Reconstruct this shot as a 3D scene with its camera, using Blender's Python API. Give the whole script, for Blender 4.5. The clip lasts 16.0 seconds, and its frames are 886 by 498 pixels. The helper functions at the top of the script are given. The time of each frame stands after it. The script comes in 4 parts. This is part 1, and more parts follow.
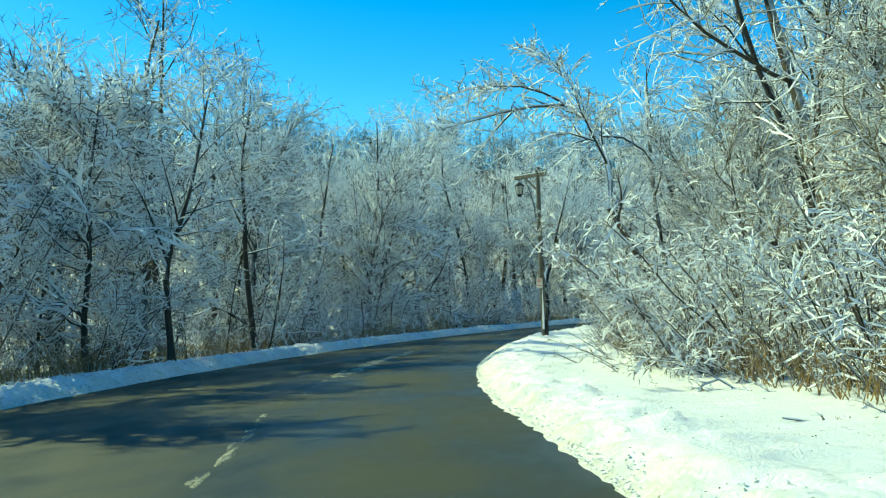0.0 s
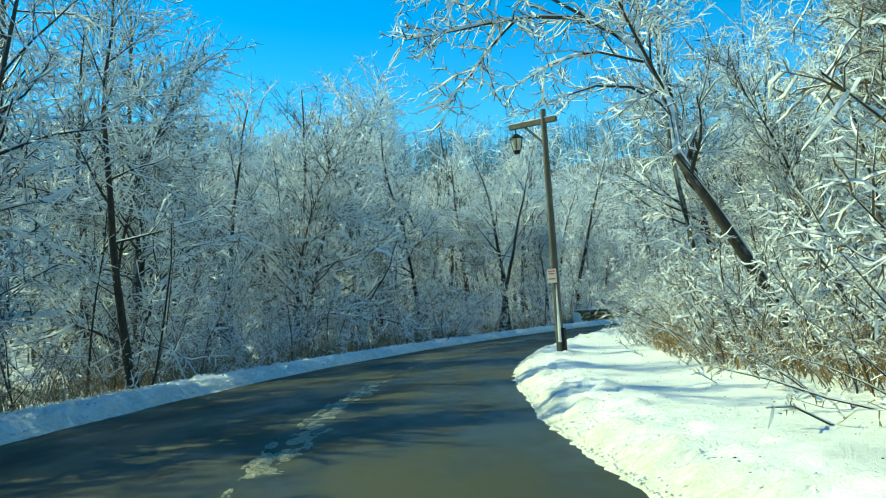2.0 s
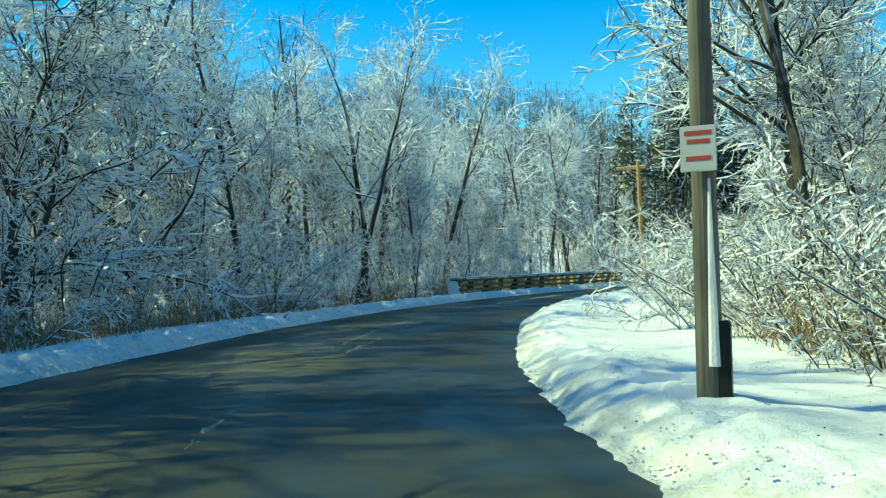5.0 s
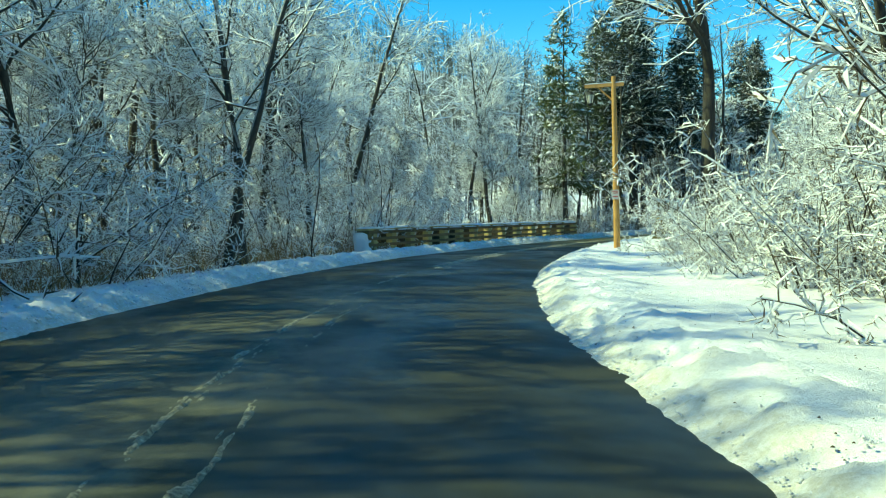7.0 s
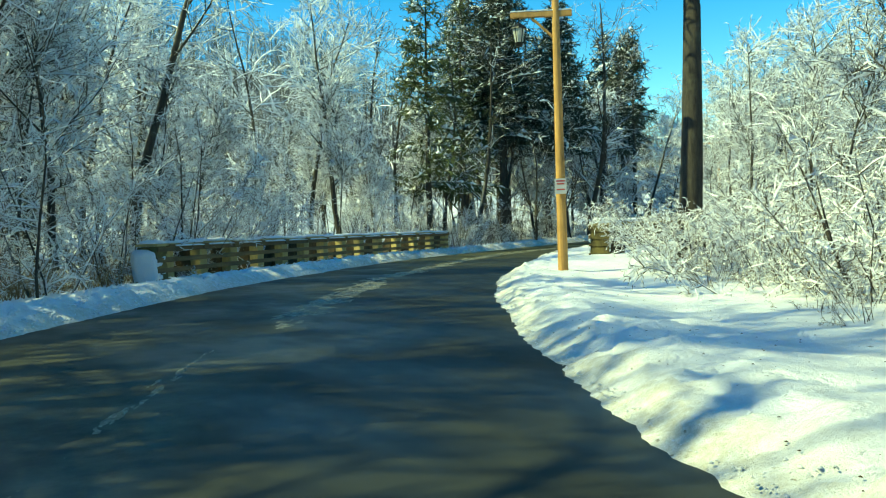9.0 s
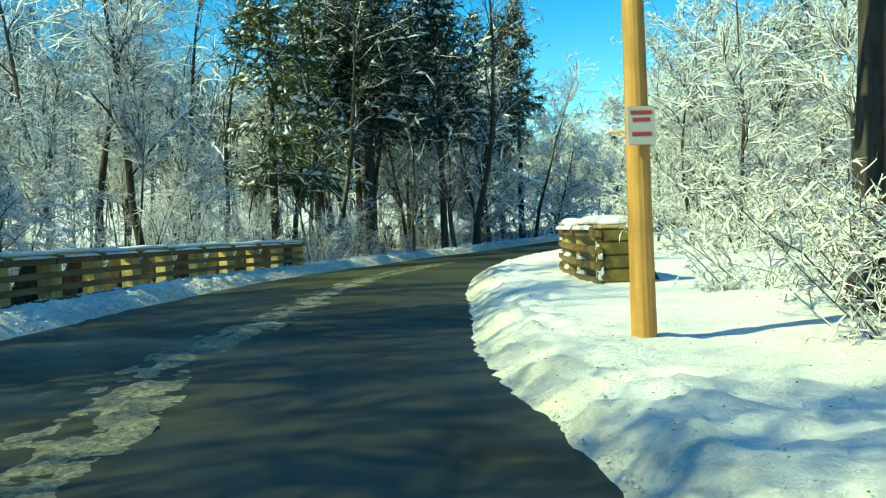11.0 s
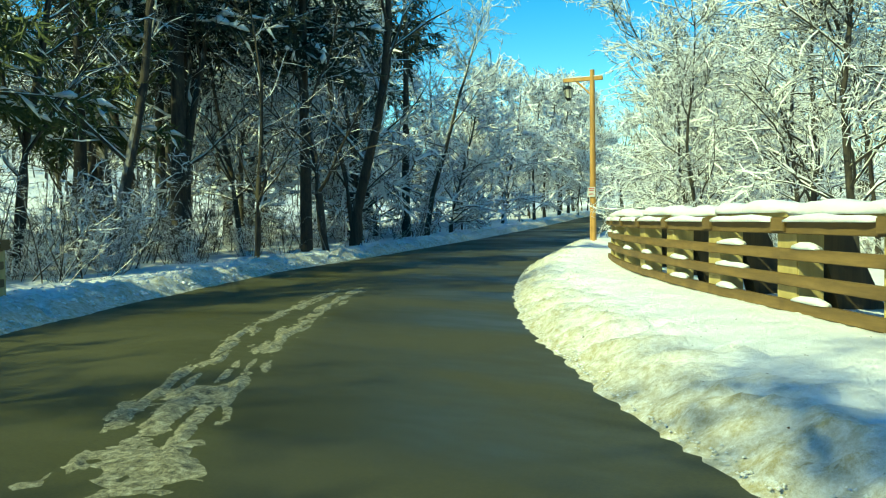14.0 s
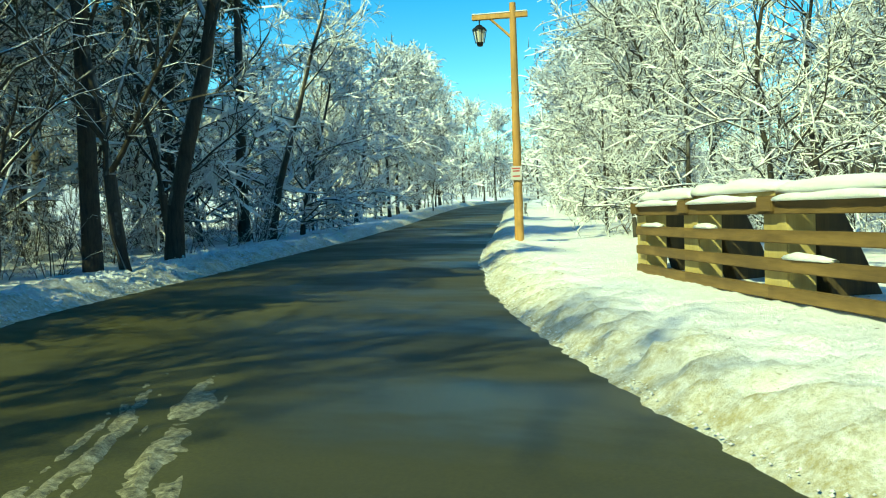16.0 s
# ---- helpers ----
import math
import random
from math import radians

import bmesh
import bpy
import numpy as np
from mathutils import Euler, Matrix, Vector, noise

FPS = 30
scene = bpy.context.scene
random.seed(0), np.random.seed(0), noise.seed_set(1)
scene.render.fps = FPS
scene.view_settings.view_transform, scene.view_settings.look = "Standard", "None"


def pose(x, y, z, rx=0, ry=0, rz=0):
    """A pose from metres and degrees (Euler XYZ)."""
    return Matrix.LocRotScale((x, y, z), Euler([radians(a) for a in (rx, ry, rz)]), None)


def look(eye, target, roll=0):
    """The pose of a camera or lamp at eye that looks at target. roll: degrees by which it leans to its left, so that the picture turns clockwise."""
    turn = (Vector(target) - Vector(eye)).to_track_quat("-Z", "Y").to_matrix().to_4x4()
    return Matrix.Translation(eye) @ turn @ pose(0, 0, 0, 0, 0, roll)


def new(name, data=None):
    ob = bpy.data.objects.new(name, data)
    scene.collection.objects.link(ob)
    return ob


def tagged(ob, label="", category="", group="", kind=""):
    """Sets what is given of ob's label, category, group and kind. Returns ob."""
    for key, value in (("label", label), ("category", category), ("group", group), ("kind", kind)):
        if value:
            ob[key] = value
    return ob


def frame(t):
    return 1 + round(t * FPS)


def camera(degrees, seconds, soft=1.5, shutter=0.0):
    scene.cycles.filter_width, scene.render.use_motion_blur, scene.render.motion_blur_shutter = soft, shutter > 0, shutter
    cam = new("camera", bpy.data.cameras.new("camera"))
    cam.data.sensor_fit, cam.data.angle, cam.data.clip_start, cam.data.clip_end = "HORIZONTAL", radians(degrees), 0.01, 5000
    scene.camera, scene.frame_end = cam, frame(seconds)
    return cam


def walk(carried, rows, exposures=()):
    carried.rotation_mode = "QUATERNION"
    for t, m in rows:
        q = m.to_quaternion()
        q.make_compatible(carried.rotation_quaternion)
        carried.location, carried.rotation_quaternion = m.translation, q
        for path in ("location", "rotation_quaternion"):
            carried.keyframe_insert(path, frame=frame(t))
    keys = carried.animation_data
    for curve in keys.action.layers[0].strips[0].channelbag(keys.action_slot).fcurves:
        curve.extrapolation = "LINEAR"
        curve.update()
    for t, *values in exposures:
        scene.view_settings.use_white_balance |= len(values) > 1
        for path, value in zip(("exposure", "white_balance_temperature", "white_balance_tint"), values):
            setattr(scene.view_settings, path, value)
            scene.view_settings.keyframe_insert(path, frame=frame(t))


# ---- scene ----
cam = camera(56.0, 16.0, 1.1)
PATH = [
    (0, (3.846, 5.548, 1.297), (3.079, 15.489, 2.056), -2.97),
    (0.5, (3.252, 8.027, 1.294), (2.498, 17.972, 2.027), -3.94),
    (1, (2.696, 10.557, 1.316), (2.133, 20.507, 2.140), -4.88),
    (1.5, (2.181, 13.150, 1.330), (1.979, 23.111, 2.191), -4.65),
    (2, (1.723, 15.786, 1.314), (1.910, 25.749, 2.152), -4.73),
    (2.5, (1.379, 18.421, 1.310), (1.918, 28.371, 2.147), -4.77),
    (3, (1.163, 21.091, 1.314), (2.141, 31.008, 2.145), -4.42),
    (3.5, (1.054, 23.809, 1.300), (2.517, 33.668, 2.106), -3.96),
    (4, (1.048, 26.526, 1.267), (2.874, 36.326, 2.063), -3.59),
    (4.2, (1.096, 27.642, 1.256), (3.022, 37.426, 2.013), -3.42),
    (6.3, (2.309, 39.582, 1.344), (5.238, 49.137, 1.009), -1.87),
    (6.5, (2.518, 40.761, 1.348), (5.617, 50.263, 1.021), -2.08),
    (7, (3.244, 43.797, 1.343), (6.770, 53.149, 1.024), -1.61),
    (7.5, (4.127, 46.869, 1.342), (8.134, 56.026, 1.029), -0.74),
    (8, (5.135, 49.957, 1.320), (9.640, 58.881, 1.040), -1.10),
    (8.5, (6.263, 53.007, 1.294), (11.182, 61.709, 1.036), -1.61),
    (9, (7.535, 56.007, 1.258), (12.882, 64.455, 1.029), -1.94),
    (9.5, (8.961, 58.933, 1.212), (14.715, 67.110, 1.029), -2.23),
    (9.7, (9.591, 60.072, 1.205), (15.511, 68.129, 1.025), -2.37),
    (11.8, (16.848, 71.526, 1.315), (24.197, 78.306, 1.138), -1.22),
    (12, (17.578, 72.574, 1.322), (25.038, 79.231, 1.154), -0.90),
    (12.5, (19.489, 75.094, 1.327), (27.206, 81.449, 1.118), -0.88),
    (13, (21.433, 77.494, 1.330), (29.443, 83.473, 1.043), -0.57),
    (13.5, (23.412, 79.724, 1.337), (31.623, 85.423, 1.034), -1.16),
    (14, (25.380, 81.752, 1.297), (33.684, 87.315, 0.987), -0.68),
    (14.5, (27.305, 83.553, 1.283), (35.786, 88.837, 0.888), 0.36),
    (15, (29.238, 85.232, 1.303), (38.010, 90.013, 0.861), -1.05),
    (15.5, (31.089, 86.760, 1.286), (40.151, 90.971, 0.898), -2.20),
    (16, (32.907, 88.228, 1.236), (42.204, 91.894, 0.877), -1.94),
]
EXPOSURES = [(0.0, 0.95, 8400, -44), (4.2, 0.99, 7700, -45), (6.3, 1.02, 7900, -45), (9.5, 1.06, 9200, -43), (12.0, 1.02, 9000, -46), (16.0, 0.91, 9100, -46)]
walk(cam, [(t, look(eye, target, roll)) for t, eye, target, roll in PATH], EXPOSURES)

# ---- light ----
SUN_DIR = Vector((-0.94, 0.34, 0.0)).normalized()
SUN_UP = 40.5
world = bpy.data.worlds.new("winter_sky")
scene.world = world
world.use_nodes = True
wn = world.node_tree
sky = wn.nodes.new("ShaderNodeTexSky")
sky.sky_type = "NISHITA"
sky.sun_disc = False
sky.sun_elevation = radians(SUN_UP)
sky.sun_rotation = math.atan2(SUN_DIR.x, SUN_DIR.y)
sky.air_density, sky.dust_density, sky.ozone_density = 1.0, 0.2, 3.0
sky.altitude = 300
hue = wn.nodes.new("ShaderNodeHueSaturation")
hue.inputs["Saturation"].default_value = 1.45
hue.inputs["Hue"].default_value = 0.515
wn.links.new(sky.outputs["Color"], hue.inputs["Color"])
wn.links.new(hue.outputs["Color"], wn.nodes["Background"].inputs["Color"])
wn.nodes["Background"].inputs["Strength"].default_value = 0.15
lamp = bpy.data.lights.new("sun", "SUN")
lamp.energy, lamp.angle, lamp.color = 3.4, radians(0.6), (1.0, 0.905, 0.715)
sun = new("sun", lamp)
aim = SUN_DIR * math.cos(radians(SUN_UP)) + Vector((0, 0, math.sin(radians(SUN_UP))))
sun.matrix_world = look(aim * 100, (0, 0, 0))


# ---- materials ----
def material(name, rough=0.8, metal=0.0):
    m = bpy.data.materials.new(name)
    m.use_nodes = True
    b = m.node_tree.nodes["Principled BSDF"]
    b.inputs["Roughness"].default_value, b.inputs["Metallic"].default_value = rough, metal
    return m, m.node_tree, b


def node(nt, kind, **values):
    n = nt.nodes.new(kind)
    for key, value in values.items():
        n.inputs[key.replace("_", " ")].default_value = value
    return n


def noise_of(nt, scale, detail=4.0, rough=0.6, stretch=None, world_space=True):
    n = node(nt, "ShaderNodeTexNoise", Scale=scale, Detail=detail, Roughness=rough)
    if world_space:
        src = nt.nodes.new("ShaderNodeNewGeometry").outputs["Position"]
    else:
        src = nt.nodes.new("ShaderNodeTexCoord").outputs["Object"]
    if stretch:
        mp = nt.nodes.new("ShaderNodeMapping")
        mp.inputs["Scale"].default_value = stretch
        nt.links.new(src, mp.inputs["Vector"])
        src = mp.outputs["Vector"]
    nt.links.new(src, n.inputs["Vector"])
    return n.outputs["Fac"]


def ramp(nt, fac, stops):
    r = nt.nodes.new("ShaderNodeValToRGB")
    el = r.color_ramp.elements
    while len(el) < len(stops):
        el.new(0.5)
    for e, (at, c) in zip(el, stops):
        e.position = at
        e.color = (*c, 1) if len(c) == 3 else c
    nt.links.new(fac, r.inputs["Fac"])
    return r.outputs["Color"]


def mix(nt, fac, a, b):
    m = nt.nodes.new("ShaderNodeMix")
    m.data_type = "RGBA"
    for value, slot in ((fac, 0), (a, 6), (b, 7)):
        if isinstance(value, (int, float)):
            m.inputs[slot].default_value = value
        elif isinstance(value, tuple):
            m.inputs[slot].default_value = (*value, 1)
        else:
            nt.links.new(value, m.inputs[slot])
    return m.outputs[2]


def bump(nt, b, height, strength=0.4, distance=0.02):
    n = node(nt, "ShaderNodeBump", Strength=strength, Distance=distance)
    nt.links.new(height, n.inputs["Height"])
    nt.links.new(n.outputs["Normal"], b.inputs["Normal"])


def grey(v):
    return (v, v, v)


def upward(nt, low, high, wobble=0.25, scale=2.0):
    """0 to 1 by how far a surface faces the sky, broken up by noise."""
    g = nt.nodes.new("ShaderNodeNewGeometry")
    s = nt.nodes.new("ShaderNodeSeparateXYZ")
    nt.links.new(g.outputs["True Normal"], s.inputs[0])
    n = noise_of(nt, scale, 3.0)
    a = nt.nodes.new("ShaderNodeMath")
    a.operation = "MULTIPLY_ADD"
    nt.links.new(n, a.inputs[0])
    a.inputs[1].default_value = 2 * wobble
    nt.links.new(s.outputs["Z"], a.inputs[2])
    r = node(nt, "ShaderNodeMapRange", From_Min=low + wobble, From_Max=high + wobble)
    nt.links.new(a.outputs[0], r.inputs["Value"])
    return r.outputs["Result"]


def snow_material(name="snow", dirty=0.0, edge=False):
    m, nt, b = material(name, 0.65)
    base = ramp(nt, noise_of(nt, 0.7, 5), [(0.3, (0.80, 0.82, 0.84)), (0.7, (0.90, 0.90, 0.90))])
    if dirty:
        dirt = ramp(nt, noise_of(nt, 3.2, 8, 0.75), [(0.42, grey(0.0)), (0.62, grey(dirty))])
        base = mix(nt, dirt, base, (0.42, 0.37, 0.29))
        specks = ramp(nt, noise_of(nt, 9.0, 3, 0.6), [(0.68, grey(0.0)), (0.74, grey(0.8))])
        base = mix(nt, specks, base, (0.10, 0.075, 0.05))
    if edge:
        a = nt.nodes.new("ShaderNodeAttribute")
        a.attribute_name = "grit"
        f = nt.nodes.new("ShaderNodeMath")
        f.operation = "MULTIPLY"
        nt.links.new(a.outputs["Fac"], f.inputs[0])
        nt.links.new(ramp(nt, noise_of(nt, 11.0, 8, 0.8), [(0.36, grey(0.12)), (0.60, grey(1.0))]), f.inputs[1])
        base = mix(nt, f.outputs[0], base, (0.40, 0.345, 0.185))
    nt.links.new(base, b.inputs["Base Color"])
    bump(nt, b, noise_of(nt, 13.0, 8, 0.72), 0.75, 0.05)
    return m


def bark_material(name, dark, light, low=0.1, high=0.45, snowy=0.9, scale=14.0, bare=0.0, wobble=0.25, patch=2.0):
    m, nt, b = material(name, 0.85)
    grain = noise_of(nt, scale, 6, 0.7, (1, 1, 0.18))
    base = ramp(nt, grain, [(0.3, dark), (0.7, light)])
    lichen = ramp(nt, noise_of(nt, 1.6, 4), [(0.55, grey(0.0)), (0.75, grey(0.5))])
    base = mix(nt, lichen, base, (0.10, 0.098, 0.062))
    f = nt.nodes.new("ShaderNodeMath")
    f.operation = "MULTIPLY"
    f.inputs[1].default_value = snowy
    cover = upward(nt, low, high, wobble, patch)
    if bare:
        g = nt.nodes.new("ShaderNodeNewGeometry")
        shown = ramp(nt, g.outputs["Random Per Island"], [(bare - 0.04, grey(0.12)), (bare + 0.12, grey(1.0))])
        k = nt.nodes.new("ShaderNodeMath")
        k.operation = "MULTIPLY"
        nt.links.new(cover, k.inputs[0])
        nt.links.new(shown, k.inputs[1])
        cover = k.outputs[0]
    nt.links.new(cover, f.inputs[0])
    base = mix(nt, f.outputs[0], base, (0.86, 0.87, 0.88))
    nt.links.new(base, b.inputs["Base Color"])
    bump(nt, b, grain, 0.6, 0.03)
    return m


SNOW = snow_material()
BANK = snow_material("ploughed_snow", 0.15, True)
CLEAN = snow_material("fresh_snow", 0.0)


def woodland_floor():
    """Thin snow over fallen leaves and dead stalks under the trees, whole snow in the open."""
    m, nt, b = material("woodland_floor", 0.8)
    snow = ramp(nt, noise_of(nt, 0.7, 5), [(0.3, (0.80, 0.82, 0.84)), (0.7, (0.90, 0.90, 0.90))])
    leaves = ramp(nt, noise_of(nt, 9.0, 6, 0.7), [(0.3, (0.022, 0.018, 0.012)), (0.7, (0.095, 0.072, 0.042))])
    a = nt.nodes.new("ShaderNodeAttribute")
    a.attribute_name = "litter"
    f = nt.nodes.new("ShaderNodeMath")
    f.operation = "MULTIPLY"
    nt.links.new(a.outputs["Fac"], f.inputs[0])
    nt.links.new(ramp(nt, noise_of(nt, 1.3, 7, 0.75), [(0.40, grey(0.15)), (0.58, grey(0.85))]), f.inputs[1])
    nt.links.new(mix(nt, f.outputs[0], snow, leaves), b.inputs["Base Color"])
    bump(nt, b, noise_of(nt, 6.5, 8, 0.7), 0.65, 0.055)
    return m


FLOOR = woodland_floor()
BARK = bark_material("bark", (0.013, 0.011, 0.008), (0.064, 0.053, 0.039), 0.18, 0.5)
TWIG = bark_material("frosted_twig", (0.022, 0.018, 0.011), (0.090, 0.074, 0.042), -0.15, 0.25, 0.97, bare=0.34, wobble=0.35, patch=1.1)
DARKTWIG = bark_material("dark_twig", (0.020, 0.017, 0.013), (0.08, 0.066, 0.048), 0.15, 0.6, 0.85)
BRUSH = bark_material("frosted_brush", (0.10, 0.075, 0.035), (0.30, 0.23, 0.11), -0.1, 0.4, 0.9, bare=0.35)
WEED = bark_material("dry_weed", (0.13, 0.075, 0.028), (0.34, 0.23, 0.09), 0.35, 0.7, 0.8)
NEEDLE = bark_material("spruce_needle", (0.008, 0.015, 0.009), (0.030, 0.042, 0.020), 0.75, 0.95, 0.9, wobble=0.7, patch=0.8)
# lighter copy of the spruce needles, with sunlight put into its colour
LIT_NEEDLE = bark_material("sunlit_spruce_needle", (0.028, 0.042, 0.010), (0.10, 0.115, 0.032), 0.70, 0.95, 0.9, wobble=0.7, patch=0.8)
FARWOOD = bark_material("far_wood", (0.030, 0.025, 0.020), (0.10, 0.085, 0.066), -0.1, 0.40, 0.85, bare=0.70, wobble=0.6, patch=0.12)


def ice_material(name, wood, bare):
    """Thin glazed twig ends that let light through, some of them bare."""
    m, nt, b = material(name, 0.5)
    g = nt.nodes.new("ShaderNodeNewGeometry")
    iced = ramp(nt, g.outputs["Random Per Island"], [(bare - 0.05, grey(0.0)), (bare + 0.05, grey(1.0))])
    base = mix(nt, iced, wood, (0.88, 0.89, 0.90))
    nt.links.new(base, b.inputs["Base Color"])
    thin = nt.nodes.new("ShaderNodeBsdfTranslucent")
    nt.links.new(base, thin.inputs["Color"])
    both = nt.nodes.new("ShaderNodeMixShader")
    both.inputs["Fac"].default_value = 0.35
    nt.links.new(b.outputs[0], both.inputs[1])
    nt.links.new(thin.outputs[0], both.inputs[2])
    nt.links.new(both.outputs[0], nt.nodes["Material Output"].inputs["Surface"])
    return m


ICE = ice_material("glazed_twig_end", (0.034, 0.028, 0.018), 0.50)
TANTWIG = bark_material("tan_frosted_twig", (0.050, 0.037, 0.022), (0.16, 0.118, 0.068), -0.05, 0.35, 0.95, bare=0.34, wobble=0.35, patch=1.1)
TANICE = ice_material("glazed_tan_twig_end", (0.17, 0.12, 0.065), 0.45)
BRUSHICE = ice_material("glazed_brush_end", (0.26, 0.18, 0.07), 0.5)
ENDS = {TWIG: ICE, BRUSH: BRUSHICE, TANTWIG: TANICE}


def asphalt_material():
    m, nt, b = material("wet_asphalt", 0.45)
    base = ramp(nt, noise_of(nt, 60, 4, 0.7), [(0.3, (0.013, 0.0148, 0.008)), (0.7, (0.034, 0.037, 0.017))])
    # lighter, more olive colour that takes over between x = 12 and x = 30
    olive_base = ramp(nt, noise_of(nt, 40, 4, 0.7), [(0.3, (0.027, 0.026, 0.007)), (0.7, (0.086, 0.080, 0.019))])
    where = nt.nodes.new("ShaderNodeSeparateXYZ")
    nt.links.new(nt.nodes.new("ShaderNodeNewGeometry").outputs["Position"], where.inputs[0])
    past = node(nt, "ShaderNodeMapRange", From_Min=12.0, From_Max=30.0)
    nt.links.new(where.outputs["X"], past.inputs["Value"])
    base = mix(nt, past.outputs["Result"], base, olive_base)
    patch = ramp(nt, noise_of(nt, 0.35, 5), [(0.35, grey(0.05)), (0.68, grey(0.6))])
    base = mix(nt, patch, base, (0.040, 0.040, 0.014))
    film = nt.nodes.new("ShaderNodeAttribute")
    film.attribute_name = "salt_film"
    thick = nt.nodes.new("ShaderNodeMath")
    thick.operation = "MULTIPLY"
    nt.links.new(film.outputs["Fac"], thick.inputs[0])
    nt.links.new(ramp(nt, noise_of(nt, 1.3, 7, 0.7), [(0.40, grey(0.0)), (0.66, grey(0.85))]), thick.inputs[1])
    base = mix(nt, thick.outputs[0], base, (0.15, 0.14, 0.085))
    # tree shade over the right lane, painted as a darker colour
    painted_shade = nt.nodes.new("ShaderNodeAttribute")
    painted_shade.attribute_name = "lane_shade"
    base = mix(nt, painted_shade.outputs["Fac"], base, (0.019, 0.021, 0.013))
    nt.links.new(base, b.inputs["Base Color"])
    wet = ramp(nt, noise_of(nt, 0.5, 4, 0.6, (1.0, 0.5, 1.0)), [(0.38, grey(0.42)), (0.62, grey(0.8))])
    nt.links.new(wet, b.inputs["Roughness"])
    bump(nt, b, noise_of(nt, 90, 3), 0.25, 0.004)
    return m


def wood_material(name, dark, light, rough=0.75, scale=9.0, stretch=(1, 1, 0.06)):
    m, nt, b = material(name, rough)
    grain = noise_of(nt, scale, 8, 0.65, stretch, False)
    base = ramp(nt, grain, [(0.3, dark), (0.7, light)])
    stain = ramp(nt, noise_of(nt, 1.7, 4), [(0.45, grey(0.0)), (0.8, grey(0.45))])
    base = mix(nt, stain, base, tuple(0.4 * c for c in dark))
    nt.links.new(base, b.inputs["Base Color"])
    bump(nt, b, grain, 0.4, 0.01)
    return m


ASPHALT = asphalt_material()
POLE_OLD = wood_material("weathered_pole_wood", (0.05, 0.045, 0.036), (0.17, 0.155, 0.125))
POLE_NEW = wood_material("golden_pole_wood", (0.33, 0.17, 0.045), (0.62, 0.36, 0.12))
def slush_material():
    m, nt, b = material("grey_slush", 0.5)
    base = ramp(nt, noise_of(nt, 16.0, 8, 0.8), [(0.37, (0.028, 0.027, 0.014)), (0.50, (0.20, 0.185, 0.11)), (0.66, (0.52, 0.49, 0.36))])
    nt.links.new(base, b.inputs["Base Color"])
    bump(nt, b, noise_of(nt, 22.0, 6, 0.7), 0.8, 0.03)
    return m


SLUSH = slush_material()
LEAF, _, _b = material("dead_leaf", 0.8)
_b.inputs["Base Color"].default_value = (0.06, 0.04, 0.02, 1)
RAIL = wood_material("brown_rail_wood", (0.085, 0.053, 0.017), (0.245, 0.155, 0.052), stretch=(0.1, 1, 1))
PIER = wood_material("mossy_pier_wood", (0.045, 0.032, 0.011), (0.27, 0.21, 0.055), scale=4.0, stretch=(1, 1, 0.6))
POST = wood_material("mossy_post_wood", (0.40, 0.31, 0.12), (0.62, 0.51, 0.23), scale=6.0)
# buttress wood, its colour darkened for the shade behind the posts
SHADED_BRACE = wood_material("shaded_brace_wood", (0.030, 0.021, 0.010), (0.12, 0.085, 0.034))
IRON, _, _b = material("black_iron", 0.5, 0.6)
_b.inputs["Base Color"].default_value = (0.02, 0.022, 0.022, 1)
GLASS, _, _b = material("frosted_lantern_glass", 0.35)
_b.inputs["Base Color"].default_value = (0.62, 0.60, 0.50, 1)
SIGN, _, _b = material("white_sign_sheet", 0.4)
_b.inputs["Base Color"].default_value = (0.5, 0.5, 0.49, 1)
INK, _, _b = material("red_sign_ink", 0.5)
_b.inputs["Base Color"].default_value = (0.35, 0.05, 0.04, 1)


# ---- helpers of this scene ----
def mesh_from(name, verts, faces, mat, smooth=False):
    me = bpy.data.meshes.new(name)
    verts = np.asarray(verts, np.float32)
    faces = np.asarray(faces, np.int32)
    n, k = faces.shape
    me.vertices.add(len(verts))
    me.vertices.foreach_set("co", verts.ravel())
    me.loops.add(n * k)
    me.loops.foreach_set("vertex_index", faces.ravel())
    me.polygons.add(n)
    me.polygons.foreach_set("loop_start", np.arange(0, n * k, k, dtype=np.int32))
    me.polygons.foreach_set("loop_total", np.full(n, k, np.int32))
    me.polygons.foreach_set("use_smooth", np.full(n, smooth))
    me.materials.append(mat)
    me.update(calc_edges=True)
    return me


def part(name, bm, mat, parent, label=""):
    me = bpy.data.meshes.new(name)
    bm.to_mesh(me)
    bm.free()
    me.materials.append(mat)
    return child(name, me, parent, label)


def child(name, me, parent, label=""):
    ob = new(name, me)
    ob.parent = parent
    if label:
        ob["label"] = label
    return ob


def box(bm, x0, x1, y0, y1, z0, z1, bevel=0.01, taper=1.0):
    """A box with rounded edges, added to bm."""
    b2 = bmesh.new()
    bmesh.ops.create_cube(b2, size=1)
    for v in b2.verts:
        k = taper if v.co.z > 0 else 1.0
        v.co = Vector(((x0 + x1) / 2 + v.co.x * (x1 - x0) * k, (y0 + y1) / 2 + v.co.y * (y1 - y0) * k, z0 + (v.co.z + 0.5) * (z1 - z0)))
    if bevel:
        bmesh.ops.bevel(b2, geom=b2.edges[:], offset=bevel, segments=2, affect="EDGES")
    tmp = bpy.data.meshes.new("tmp")
    b2.to_mesh(tmp)
    b2.free()
    bm.from_mesh(tmp)
    bpy.data.meshes.remove(tmp)
    return bm


